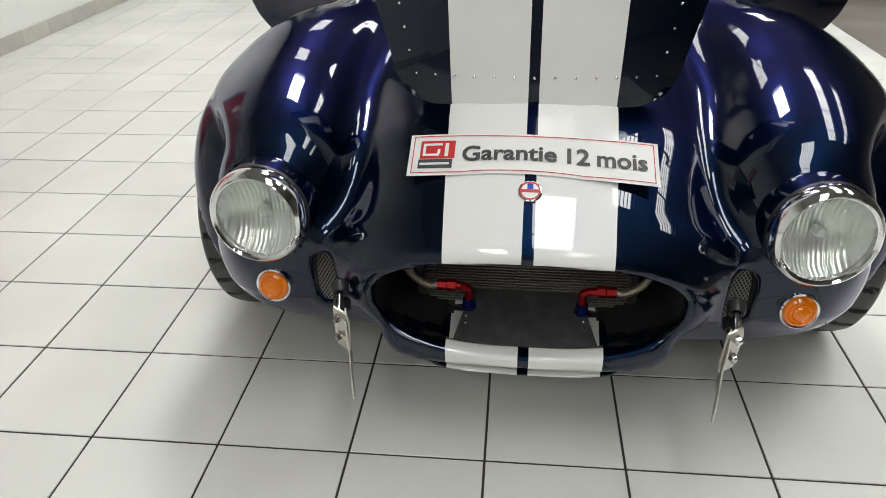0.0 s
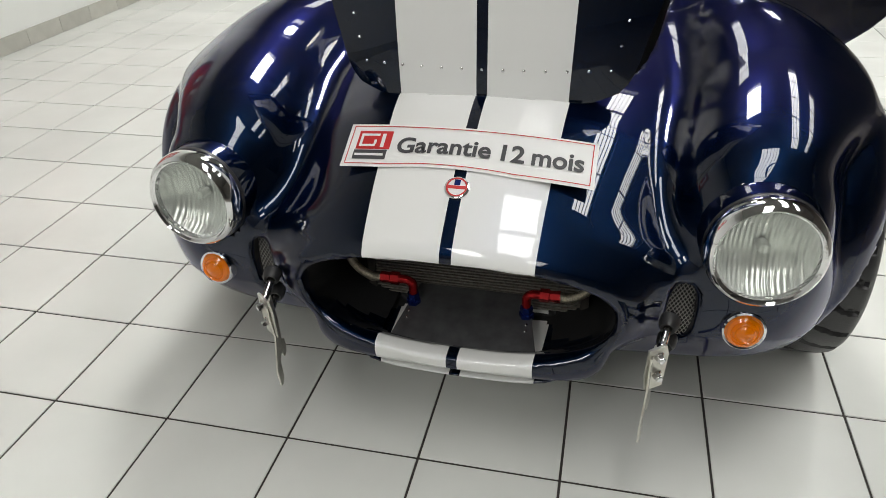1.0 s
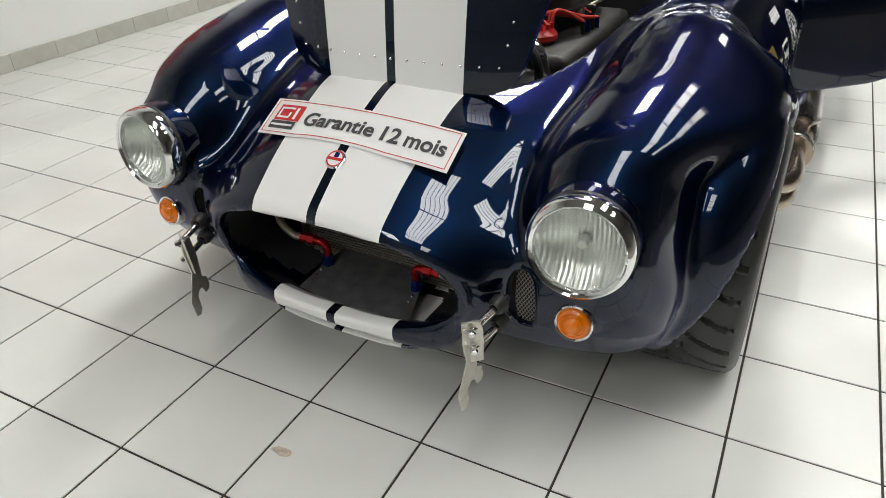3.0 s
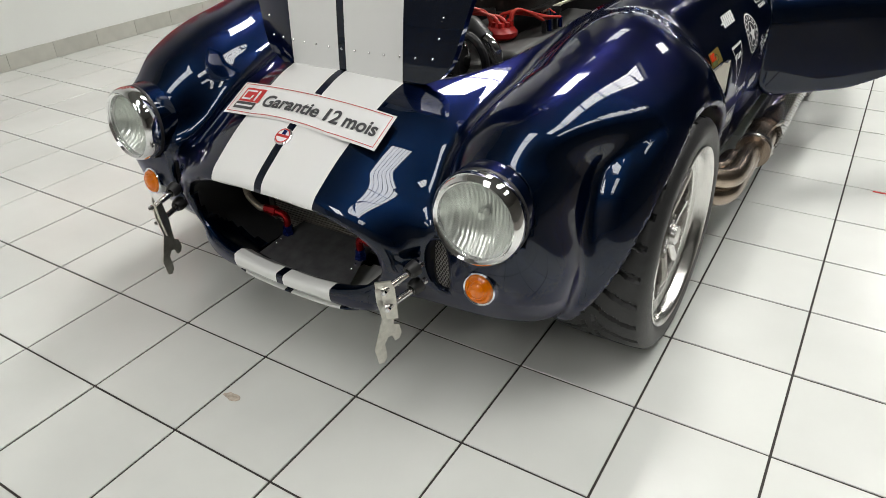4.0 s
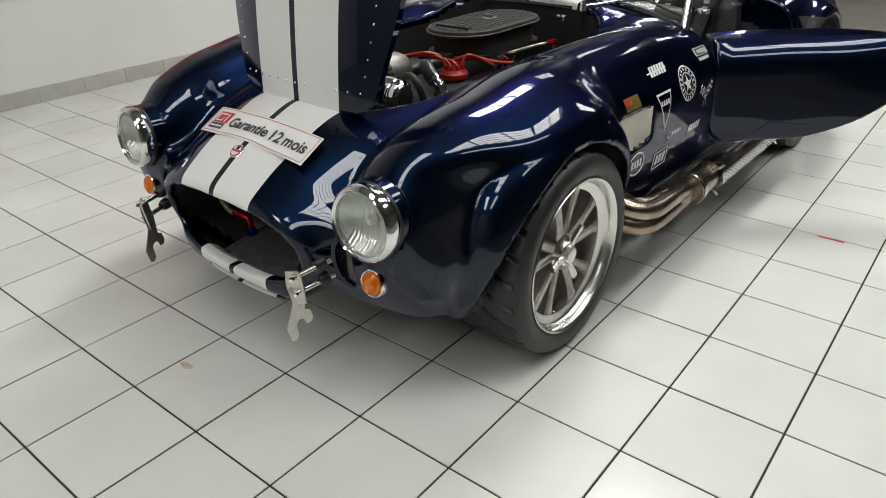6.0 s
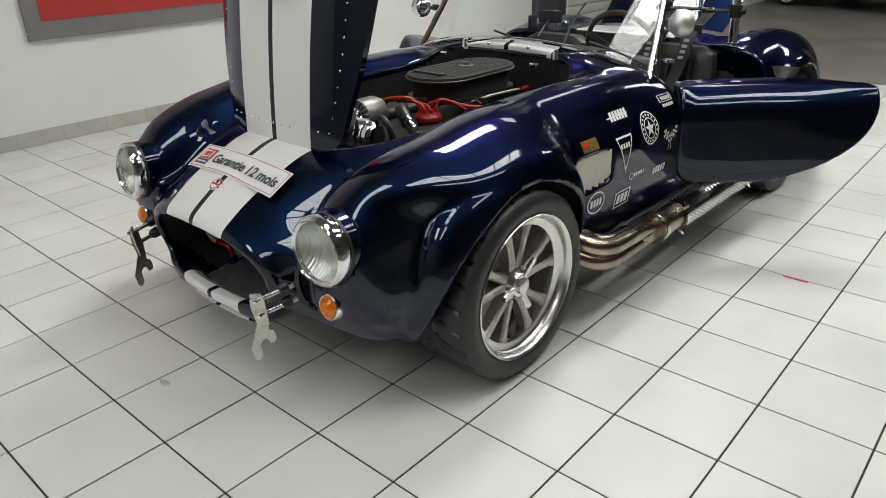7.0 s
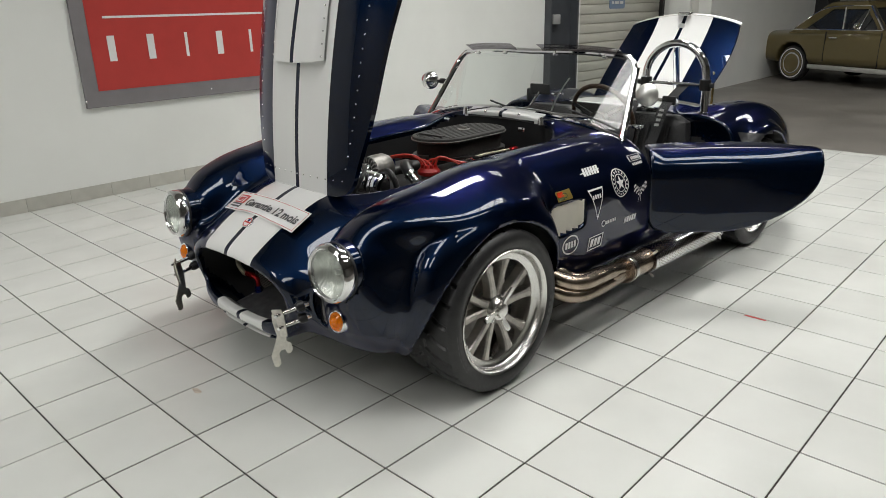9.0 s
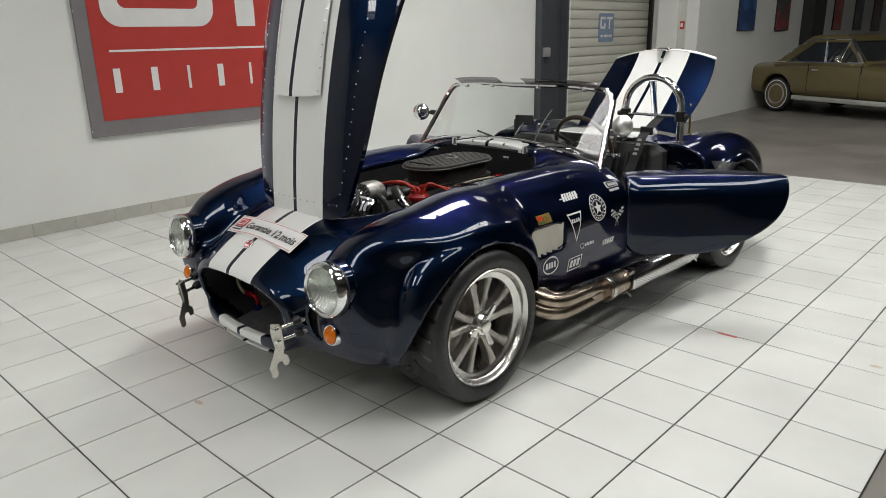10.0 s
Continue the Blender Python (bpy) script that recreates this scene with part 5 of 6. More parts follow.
# chrome blade beside the dash
bm = bmesh.new()
grid_mesh(bm, [[(0.16 + 0.012 * i + 0.045 * q * q, 1.93 + 0.10 * q, 0.90 + 0.17 * q) for i in (0, 1)] for q in [k / 8 for k in range(9)]] )
part("quarter_glass", bm, M_CHROME, car, "bright curved wind deflector edge")
# wind wing
bm = bmesh.new()
wing = [(0.0, -0.11), (0.16, -0.07), (0.20, 0.0), (0.19, 0.09), (0.0, 0.12)]
bm.faces.new([bm.verts.new((0.705 + 0.25 * u, 1.90 + u, 0.90 + v)) for u, v in wing])
ww = part("wind_wing", bm, M_GLASS, car, "clear acrylic wind wing", smooth=False)
ww.visible_shadow = False
for z in (0.86, 0.99):
    part("wing_clip", box_bm(0.68, 1.89, z, 0.73, 1.925, z + 0.018, 0.004), M_CHROME, ww)

# cockpit
M_LEATHER = material("black_leather", (0.014, 0.014, 0.015), 0.5, noise_amount=0.25, noise_scale=60, bump=0.4, bump_scale=160)
M_WEB = material("black_webbing", (0.018, 0.018, 0.02), 0.75, noise_amount=0.3, noise_scale=200, bump=0.3, bump_scale=400)
M_STRAPMARK = material("grey_print", (0.35, 0.35, 0.34), 0.6)
M_WOOD = material("dark_wood", (0.04, 0.022, 0.013), 0.35, noise_amount=0.3, noise_scale=30)
dash = part("dashboard", tube_bm([(-0.62, 1.98, 0.80), (-0.3, 1.95, 0.83), (0.3, 1.95, 0.83), (0.62, 1.98, 0.80)], 0.06, 14), M_LEATHER, car, "black leather dashboard roll")
part("dash_panel", box_bm(-0.62, 1.97, 0.58, 0.62, 1.99, 0.80, 0.005), M_LEATHER, dash)
for k, x in enumerate((0.12, 0.22, 0.32, 0.44)):
    part("gauge", lathe([(0.0, 0.0), (0.0, 0.034), (-0.004, 0.038), (0.01, 0.040)], 24), M_CHROME, dash, m=Matrix.Translation((x, 2.0, 0.70)) @ Matrix.Rotation(math.pi, 4, "Z"))
sw_m = pose(0.36, 2.14, 0.86, -68)
sw = part("steering_wheel", tube_bm([(0.185 * math.cos(a), 0.185 * math.sin(a), 0) for a in [2 * math.pi * k / 40 for k in range(41)]], 0.013, 10), M_WOOD, car, "thin wooden-rimmed steering wheel", m=sw_m)
part("steering_boss", lathe([(-0.03, 0.0), (-0.03, 0.05), (-0.05, 0.055), (-0.06, 0.03)], 24, "Z"), M_BLACK, sw)
for ang in (0, 120, 240):
    a = radians(ang + 90)
    part("steering_spoke", box_bm(0.03, -0.012, -0.034, 0.178, 0.012, -0.030), M_CHROME, sw, m=Matrix.Rotation(a, 4, "Z"))


def seat(x):
    st = part("seat", box_bm(x - 0.24, 2.12, 0.34, x + 0.24, 2.62, 0.50, 0.06, 4), M_LEATHER, car, "black leather bucket seat")
    bm = bmesh.new()
    rows = []
    for j in range(13):
        q = j / 12
        hw = 0.24 * (1 - 0.35 * max(0, q - 0.6) ** 1.2)
        row = []
        for i in range(16):
            a = 2 * math.pi * i / 16
            cx, cy = math.copysign(abs(math.cos(a)) ** 0.6, math.cos(a)), math.copysign(abs(math.sin(a)) ** 0.6, math.sin(a))
            taper = 1 if q < 0.93 else 0.72
            row.append((x + hw * cx * taper, 2.62 + 0.09 * q + 0.06 * cy * taper, 0.42 + 0.39 * q))
        rows.append(row)
    vs = grid_mesh(bm, rows, close_v=True)
    bm.faces.new(vs[0])
    bm.faces.new(vs[-1])
    part("backrest", bm, M_LEATHER, st)
    for k in range(5):
        xx = x - 0.12 + 0.06 * k
        part("pleat", tube_bm([(xx, 2.555, 0.50), (xx, 2.60, 0.68), (xx, 2.625, 0.76)], 0.012, 8), M_LEATHER, st)
    return st


for x in (0.38, -0.38):
    st = seat(x)
    if x > 0:
        for sx in (-0.10, 0.12):
            bm = bmesh.new()
            line = smooth_line([(x + sx, 2.80, 0.98), (x + sx * 0.95, 2.70, 0.935), (x + sx * 0.9, 2.58, 0.86), (x + sx * 0.8, 2.50, 0.70), (x + sx * 0.6, 2.42, 0.55)], 6)
            grid_mesh(bm, [[p + Vector((-0.032, 0, 0)), p + Vector((0.032, 0, 0))] for p in line])
            strap = part("harness_strap", bm, M_WEB, st, "black harness strap with grey marks")
            p = line[14]
            d = (line[15] - line[13]).normalized()
            bm = bmesh.new()
            for k in range(4):
                c = p + d * (0.03 * k - 0.045) + Vector((0, -0.006, 0.004))
                bm.faces.new([bm.verts.new(c + Vector((a * 0.02, 0, 0)) + d * b) for a, b in ((-0.7, -0.008), (0.7, -0.008), (0.7, 0.008), (-0.7, 0.008))])
            part("strap_mark", bm, M_STRAPMARK, strap, "pale grey marking bars")
            part("strap_buckle", box_bm(-0.04, -0.012, -0.025, 0.04, 0.008, 0.025, 0.005), M_BLACK, strap, m=Matrix.Translation(line[9]))

# roll hoop
arch_pts = [(0.25, 2.80, 0.76), (0.246, 2.80, 0.95), (0.246, 2.80, 1.02)] + [(0.436 - 0.19 * math.cos(a), 2.80, 1.03 + 0.185 * math.sin(a)) for a in [math.pi * k / 18 for k in range(19)]] + [(0.626, 2.80, 1.02), (0.63, 2.80, 0.95), (0.635, 2.80, 0.76)]
hoop = part("roll_hoop", tube_bm(arch_pts, 0.0225, 18), M_CHROME, car, "polished roll hoop behind the seat")
part("brace", tube_bm([(0.42, 2.81, 1.205), (0.35, 2.99, 1.0), (0.28, 3.15, 0.81)], 0.020, 14), M_CHROME, hoop)
part("cross_bar", tube_bm([(0.235, 2.79, 0.985), (0.64, 2.79, 0.985)], 0.010, 10), M_CHROME, hoop)
for x in (0.25, 0.628):
    part("bar_clamp", lathe([(-0.03, 0.0), (-0.03, 0.033), (0.03, 0.033), (0.03, 0.0)], 20, "Z"), M_BLACK, hoop, m=Matrix.Translation((x, 2.795, 0.985)))
    part("clamp_knob", lathe([(0.0, 0.012), (0.03, 0.012), (0.034, 0.016), (0.05, 0.016), (0.052, 0.0)], 12, "X"), M_BLACK, hoop, m=Matrix.Translation((x, 2.79, 0.985)) @ Matrix.Diagonal((1 if x > 0.4 else -1, 1, 1, 1)))
    part("foot_flange", lathe([(0.0, 0.04), (0.006, 0.04), (0.008, 0.027)], 24, "Z"), M_CHROME, hoop, m=Matrix.Translation((x, 2.80, 0.825)))
part("filler_cap", lathe([(0.0, 0.045), (0.02, 0.045), (0.028, 0.038), (0.032, 0.0)], 28, "Z"), M_CHROME, car, "polished quick-release filler cap", m=Matrix.Translation((-0.52, 2.95, deck_z(-0.52, 2.95) - 0.004)))
part("headrest_fin", box_bm(-0.62, 2.72, 0.80, -0.60, 2.80, 0.90, 0.008), M_BLACK, car)

# boot lid, raised
def lid(u, v, o=0.0):
    s = v * 0.60
    x = u * (0.40 + 0.03 * math.sin(v * 3.1))
    y = 3.25 + 0.60 * v - 0.09 * v ** 4 - 0.02 * u * u + o
    z = 0.83 + 0.54 * v - 0.045 * abs(u) ** 2.2 * (0.4 + v) - 0.02 * v ** 6
    return (x, y, z)


bm = bmesh.new()
a = grid_mesh(bm, [[lid(-1 + i / 12, j / 14) for i in range(25)] for j in range(15)])
b = grid_mesh(bm, [[lid(-1 + i / 12, j / 14, 0.018) for i in range(25)] for j in range(15)])
loop = lambda g: g[0] + [r[-1] for r in g[1:]] + g[-1][-2::-1] + [r[0] for r in g[-2:0:-1]]
la, lb = loop(a), loop(b)
for i in range(len(la)):
    bm.faces.new((la[i], la[(i + 1) % len(la)], lb[(i + 1) % len(lb)], lb[i]))
M_LID = paint_material("boot_paint", "Z", 0.0, 0.205, 0.013)
boot = part("boot_lid", bm, M_LID, car, "raised blue boot lid with white stripes")
part("lid_handle", box_bm(-0.05, -0.02, -0.012, 0.05, 0.03, 0.012, 0.008, 3), M_CHROME, boot, m=Matrix.Translation(lid(0, 0.99)) @ Matrix.Translation((0, -0.01, 0.014)))
part("lid_badge", lathe([(-0.008, 0.0), (-0.008, 0.022), (0.0, 0.024)], 24), M_CHROME, boot, m=Matrix.Translation(lid(0, 0.84)))
part("lid_flange", tube_bm([Vector(lid(-1 + i / 12, 1)) + Vector((0, 0.03, -0.004)) for i in range(25)], 0.016, 8), M_MATTAL, boot, "bare metal lid flange")
part("lid_strut", tube_bm([(0.37, 3.47, 1.0), (0.39, 3.44, 0.99), (0.41, 3.40, 0.81), (0.40, 3.38, 0.74)], 0.008, 8), material("brass_rod", (0.35, 0.25, 0.10), 0.35, 0.9), boot)

# black stone guard on each rear wing, ahead of the wheel
rear_x = lookup(lambda y, z: solve_axis(lambda q: skin_n(q, y, z), 0.5, 1.05, y.shape), 2.74, 3.12, 0.40, 0.76, 0.01)
M_GUARD = material("black_guard_film", (0.03, 0.03, 0.032), 0.3, noise_amount=0.1, noise_scale=20)
for sd in (1, -1):
    bm = bmesh.new()
    rows = []
    for j in range(9):
        y = 2.785 + 0.29 * j / 8
        top = 0.735 - 0.14 * (y - 2.785)
        low = max(0.50, WR[1] + 0.01 + math.sqrt(max(0.375 ** 2 - (y - WR[0]) ** 2, 0)))
        rows.append([(sd * (rear_x(y, z) + 0.003), y, z) for z in [low + (top - low) * i / 6 for i in range(7)]])
    grid_mesh(bm, rows)
    part("stone_guard", bm, M_GUARD, car, "black stone guard film on the rear wing")

# door trim
part("door_hinge", box_bm(0.755, 1.862, 0.60, 0.785, 1.905, 0.64, 0.004), M_BLACK, car)
part("door_hinge", box_bm(0.755, 1.862, 0.45, 0.785, 1.905, 0.49, 0.004), M_BLACK, car)
part("door_catch", box_bm(0.66, 2.63, 0.60, 0.70, 2.66, 0.66, 0.006), M_CHROME, car)

# ---- showroom details ----
# skirting of square-cut tiles along the wall
M_SKIRT = material("grey_beige_tile", (0.50, 0.49, 0.44), 0.45, noise_amount=0.08, noise_scale=9, random_amount=0.07)
skirt = structure("baseboard", box_bm(X_WALL, -5.0, 0.0, X_WALL + 0.013, 7.12, 0.104), M_SKIRT, "skirting of grey-beige tiles")
sk_me = bpy.data.meshes.new("skirting_tile")
bm = box_bm(0, -0.1642, 0.001, 0.014, 0.1642, 0.108, 0.002, 1)
bm.to_mesh(sk_me)
bm.free()
sk_me.materials.append(M_SKIRT)
for k in range(36):
    ob = new("skirting_tile", sk_me)
    ob.matrix_basis = Matrix.Translation((X_WALL + 0.003, -4.8 + 0.33 * k, 0))
    ob.parent = skirt

# wall sign: red board in a grey frame
sign = part("wall_sign", box_bm(X_WALL, 0.897, 0.735, X_WALL + 0.03, 3.14, 2.75, 0.003, 1), M_GREYP, None)
tagged(sign, "large grey wall sign board with red centre panel", "sign")
part("red_panel", box_bm(X_WALL + 0.028, 1.008, 0.865, X_WALL + 0.034, 3.0, 2.62), M_RED, sign, smooth=False)
part("white_line", box_bm(X_WALL + 0.033, 1.134, 1.423, X_WALL + 0.037, 2.87, 1.441), M_WHITEP, sign, smooth=False)
for k, ln in enumerate((1.17, 1.50, 1.82, 2.14, 2.46, 2.79)):
    half = 0.013 if k in (2, 4) else 0.03
    bm = box_bm(X_WALL + 0.033, ln - half, 1.09, X_WALL + 0.037, ln + half, 1.29)
    part("sign_mark", bm, M_WHITEP, sign, smooth=False)
out, inn = rounded_rect(1.02, 0.86, 0.16, 8), rounded_rect(0.72, 0.56, 0.06, 8)
bm = bmesh.new()
n = len(out)
vo = [bm.verts.new((X_WALL + 0.037, 1.62 + u, 2.055 + v)) for u, v in out]
vi = [bm.verts.new((X_WALL + 0.037, 1.62 + u, 2.055 + v)) for u, v in inn]
for i in range(n):
    bm.faces.new((vo[i], vo[(i + 1) % n], vi[(i + 1) % n], vi[i]))
part("sign_emblem", bm, M_WHITEP, sign, "white rounded emblem", smooth=False)
part("sign_emblem", box_bm(X_WALL + 0.033, 2.36, 1.625, X_WALL + 0.037, 2.56, 2.5), M_WHITEP, sign, smooth=False)
for y, z in ((0.90, 0.79), (0.90, 1.75), (2.0, 0.79)):
    stud("sign_screw", stud_mesh("sign_screw", 0.010, M_CHROME), (X_WALL + 0.03, y, z), sign)

# steel column, roller door and the side door
col = part("steel_column", box_bm(-3.36, 7.22, 0, -3.10, 7.26, CEIL), M_STEELPAINT, None, smooth=False)
tagged(col, "dark grey painted steel column beside the roller door", "column")
part("flange", box_bm(-3.36, 7.88, 0, -3.10, 7.92, CEIL), M_STEELPAINT, col, smooth=False)
part("web", box_bm(-3.25, 7.26, 0, -3.22, 7.88, CEIL), M_STEELPAINT, col, smooth=False)
part("junction_box", box_bm(-3.22, 7.34, 1.17, -3.14, 7.52, 1.30, 0.01), material("grey_plastic", (0.35, 0.35, 0.35), 0.5), col)
M_ROLLER = material("cream_steel_slat", (0.62, 0.61, 0.54), 0.45, noise_amount=0.04, noise_scale=2)
roller = part("roller_door", box_bm(-3.30, 7.94, 0, -3.26, 10.68, 4.0), M_ROLLER, None, smooth=False)
tagged(roller, "closed cream roller door of narrow slats", "door")
slat_me = None
for k in range(28):
    if slat_me is None:
        slat = part("door_slat", box_bm(-3.262, 8.10, 0.006, -3.235, 10.66, 0.136, 0.009, 2), M_ROLLER, roller)
        slat_me = slat.data
    else:
        slat = new("door_slat", slat_me)
        slat.parent = roller
    slat.matrix_basis = Matrix.Translation((0, 0, 0.02 + 0.14 * k))
part("door_jamb", box_bm(-3.30, 7.94, 0, -3.18, 8.08, 4.0), M_PLASTER, roller, smooth=False)
part("track", box_bm(-3.28, 10.67, 0, -3.18, 10.74, 4.0), M_BLACK, roller, smooth=False)
bm = plate_bm([(u, v) for u, v in rounded_rect(0.48, 0.445, 0.04)], 0.004, "X")
dsign = part("door_sign", bm, material("pale_blue_sign", (0.22, 0.30, 0.44), 0.4), None, smooth=False, m=Matrix.Translation((-3.233, 9.22, 1.57)))
tagged(dsign, "pale blue sign stuck to the roller door", "sign")
for a in ((-0.19, 0.13, -0.03, 0.17), (-0.19, -0.02, -0.15, 0.13), (-0.15, -0.02, -0.03, 0.02), (-0.07, 0.02, -0.03, 0.07), (0.0, 0.13, 0.19, 0.17), (0.075, -0.02, 0.115, 0.13), (-0.17, -0.15, -0.10, -0.11), (-0.07, -0.15, 0.05, -0.11), (0.08, -0.15, 0.18, -0.11)):
    part("sign_bar", box_bm(0.004, a[0], a[1], 0.007, a[2], a[3]), M_WHITEP, dsign, smooth=False)
structure("wall_pier", box_bm(-2.91, 10.38, -0.02, -2.55, 10.80, CEIL), M_PLASTER, "white plastered pier")
structure("wall_return", box_bm(-3.5, 10.745, -0.02, -2.91, 10.9, CEIL), M_PLASTER, "white wall beside the roller door")
sdoor = structure("door_1", box_bm(-2.55, 10.46, 0, -2.40, 10.50, 2.1), material("white_door_paint", (0.66, 0.66, 0.62), 0.5, noise_amount=0.03), "white side door")
structure("wall_lintel", box_bm(-2.55, 10.40, 2.1, -2.40, 10.60, CEIL), M_PLASTER, "white wall over the side door")
part("door_notice", box_bm(-2.54, 10.454, 1.52, -2.46, 10.46, 1.65), M_RED, sdoor, "small red notice", smooth=False)
part("notice_bar", box_bm(-2.53, 10.451, 1.56, -2.49, 10.454, 1.62), M_WHITEP, sdoor, smooth=False)
part("door_notice", box_bm(-2.50, 10.454, 1.10, -2.41, 10.46, 1.20), M_ANBLUE, sdoor, "small blue notice", smooth=False)

# pictures along the gallery wall
def picture(y0, y1, z0, z1, tones, kind):
    fr = part("framed_picture", box_bm(-2.19, y0, z0, -2.16, y1, z1, 0.004, 1), M_BLACK, None, smooth=False)
    tagged(fr, f"unframed wall print with a {kind} motif", "picture", "prints on the wall")
    m = bpy.data.materials.new("print")
    m.use_nodes = True
    nt = m.node_tree
    tex = nt.nodes.new("ShaderNodeTexNoise")
    tex.inputs["Scale"].default_value, tex.inputs["Detail"].default_value = 3.0, 3
    rp = nt.nodes.new("ShaderNodeValToRGB")
    rp.color_ramp.elements[0].position, rp.color_ramp.elements[1].position = 0.38, 0.6
    rp.color_ramp.elements[0].color, rp.color_ramp.elements[1].color = (*tones[0], 1), (*tones[1], 1)
    el = rp.color_ramp.elements.new(0.5)
    el.color = (*tones[2], 1)
    co = nt.nodes.new("ShaderNodeTexCoord")
    nt.links.new(co.outputs["Object"], tex.inputs["Vector"])
    nt.links.new(tex.outputs["Fac"], rp.inputs["Fac"])
    nt.links.new(rp.outputs["Color"], nt.nodes["Principled BSDF"].inputs["Base Color"])
    nt.nodes["Principled BSDF"].inputs["Roughness"].default_value = 0.35
    part("print", box_bm(-2.162, y0 + 0.01, z0 + 0.01, -2.157, y1 - 0.01, z1 - 0.01), m, fr, smooth=False)


picture(12.03, 12.83, 1.47, 2.42, ((0.03, 0.08, 0.25), (0.05, 0.14, 0.38), (0.02, 0.05, 0.14)), "blue")
picture(13.97, 14.74, 1.455, 2.42, ((0.10, 0.10, 0.11), (0.40, 0.04, 0.05), (0.06, 0.07, 0.07)), "red")
picture(17.89, 18.60, 1.43, 2.38, ((0.40, 0.06, 0.05), (0.20, 0.22, 0.24), (0.45, 0.15, 0.12)), "red")
picture(19.73, 20.50, 1.41, 2.36, ((0.05, 0.06, 0.08), (0.16, 0.17, 0.18), (0.09, 0.09, 0.12)), "dark")
picture(21.58, 22.50, 1.38, 2.36, ((0.03, 0.05, 0.10), (0.14, 0.15, 0.20), (0.30, 0.12, 0.08)), "dark")
col2 = part("hall_column", box_bm(-2.19, 15.62, 0, -1.95, 16.45, CEIL), M_BLACK, None, smooth=False)
tagged(col2, "black painted steel column against the wall", "column")

# red tape marks and scuffs on the floor
M_TAPE = material("red_tape", (0.55, 0.03, 0.025), 0.5)
for x, y, w, h, a in ((1.80, 1.967, 0.10, 0.012, 0), (1.83, 5.35, 0.09, 0.012, 0), (1.835, 5.36, 0.012, 0.06, 0)):
    tp = part("tape_mark", box_bm(-w / 2, -h / 2, 0.0, w / 2, h / 2, 0.0012), M_TAPE, None, smooth=False, m=pose(x, y, 0.0012, 0, 0, a))
    tagged(tp, "small strip of red tape on the floor tiles", "tape", "tape marks")
M_STAIN = material("tan_stain", (0.44, 0.38, 0.31), 0.5, noise_amount=0.3, noise_scale=80)
for x, y, r in ((0.37, -0.17, 0.017), (2.45, 2.05, 0.018)):
    bm = bmesh.new()
    random.seed(int(x * 100))
    bm.faces.new([bm.verts.new((r * (0.7 + 0.5 * random.random()) * math.cos(a) * 1.6, r * (0.6 + 0.4 * random.random()) * math.sin(a), 0.0016)) for a in [2 * math.pi * k / 14 for k in range(14)]])
    tagged(part("floor_stain", bm, M_STAIN, None, smooth=False, m=Matrix.Translation((x, y, 0))), "small tan stain on a floor tile", "stain")


# ---- parked saloon across the hall ----
M_GOLD = material("olive_gold_paint", (0.17, 0.135, 0.056), 0.3, 0.45, 0.8, noise_amount=0.03)
M_DARKGLASS = material("dark_window", (0.02, 0.022, 0.024), 0.03, 0.0, 0.5)
coupe = new("parked_coupe")
coupe.matrix_basis = pose(-1.60, 12.86, 0, 0, 0, -26) @ Matrix.Scale(0.98, 4)
tagged(coupe, "olive gold classic coupe parked on the concrete floor", "car")


def coupe_body(x, y, z):
    """x runs forward from the rear axle; the near side is at y = 0.1."""
    yc = y - 0.80
    w = knots(x, [-1.35, -1.1, 0.0, 2.0, 3.3, 3.75], [0.78, 0.86, 0.91, 0.92, 0.88, 0.80])
    top = knots(x, [-1.36, -1.2, -0.2, 0.9, 2.0, 3.2, 3.7], [0.80, 0.86, 0.90, 0.92, 0.93, 0.88, 0.80])
    bot = knots(x, [-1.35, -0.9, 0.4, 3.0, 3.75], [0.42, 0.30, 0.26, 0.26, 0.36])
    f = super_dist(yc, z - (top + bot) / 2, w, (top - bot) / 2, 4.5)
    f = smax(f, np.maximum(-1.36 - x, x - 3.75), 0.08)
    for cx in (0.0, 2.75):
        f = smax(f, -(np.sqrt((x - cx) ** 2 + (z - 0.32) ** 2) - 0.37), 0.02)
    return f


def coupe_roof(x, y, z):
    yc = y - 0.80
    front = 1.78 - (z - 0.9) * 1.15
    back = -0.15 + (z - 0.9) * 1.25
    w = 0.80 - (z - 0.9) * 0.42
    f = np.maximum(np.maximum(x - front, back - x), np.abs(yc) - w)
    f = smax(f, z - (1.40 - 0.05 * (x - 1.0) ** 2 * 0.4), 0.08)
    return smax(f, 0.85 - z, 0.02)


def coupe_shell(x, y, z):
    r = coupe_roof(x, y, z)
    side = np.maximum(np.maximum(np.abs(z - 1.10) - 0.165, x - (1.66 - (z - 0.9) * 1.15)), (0.10 + (z - 0.9) * 1.25) - x)
    screens = np.maximum(np.abs(y - 0.80) - 0.70 + (z - 0.9) * 0.42, np.abs(z - 1.12) - 0.16)
    return smax(r, -np.minimum(side, screens), 0.01)


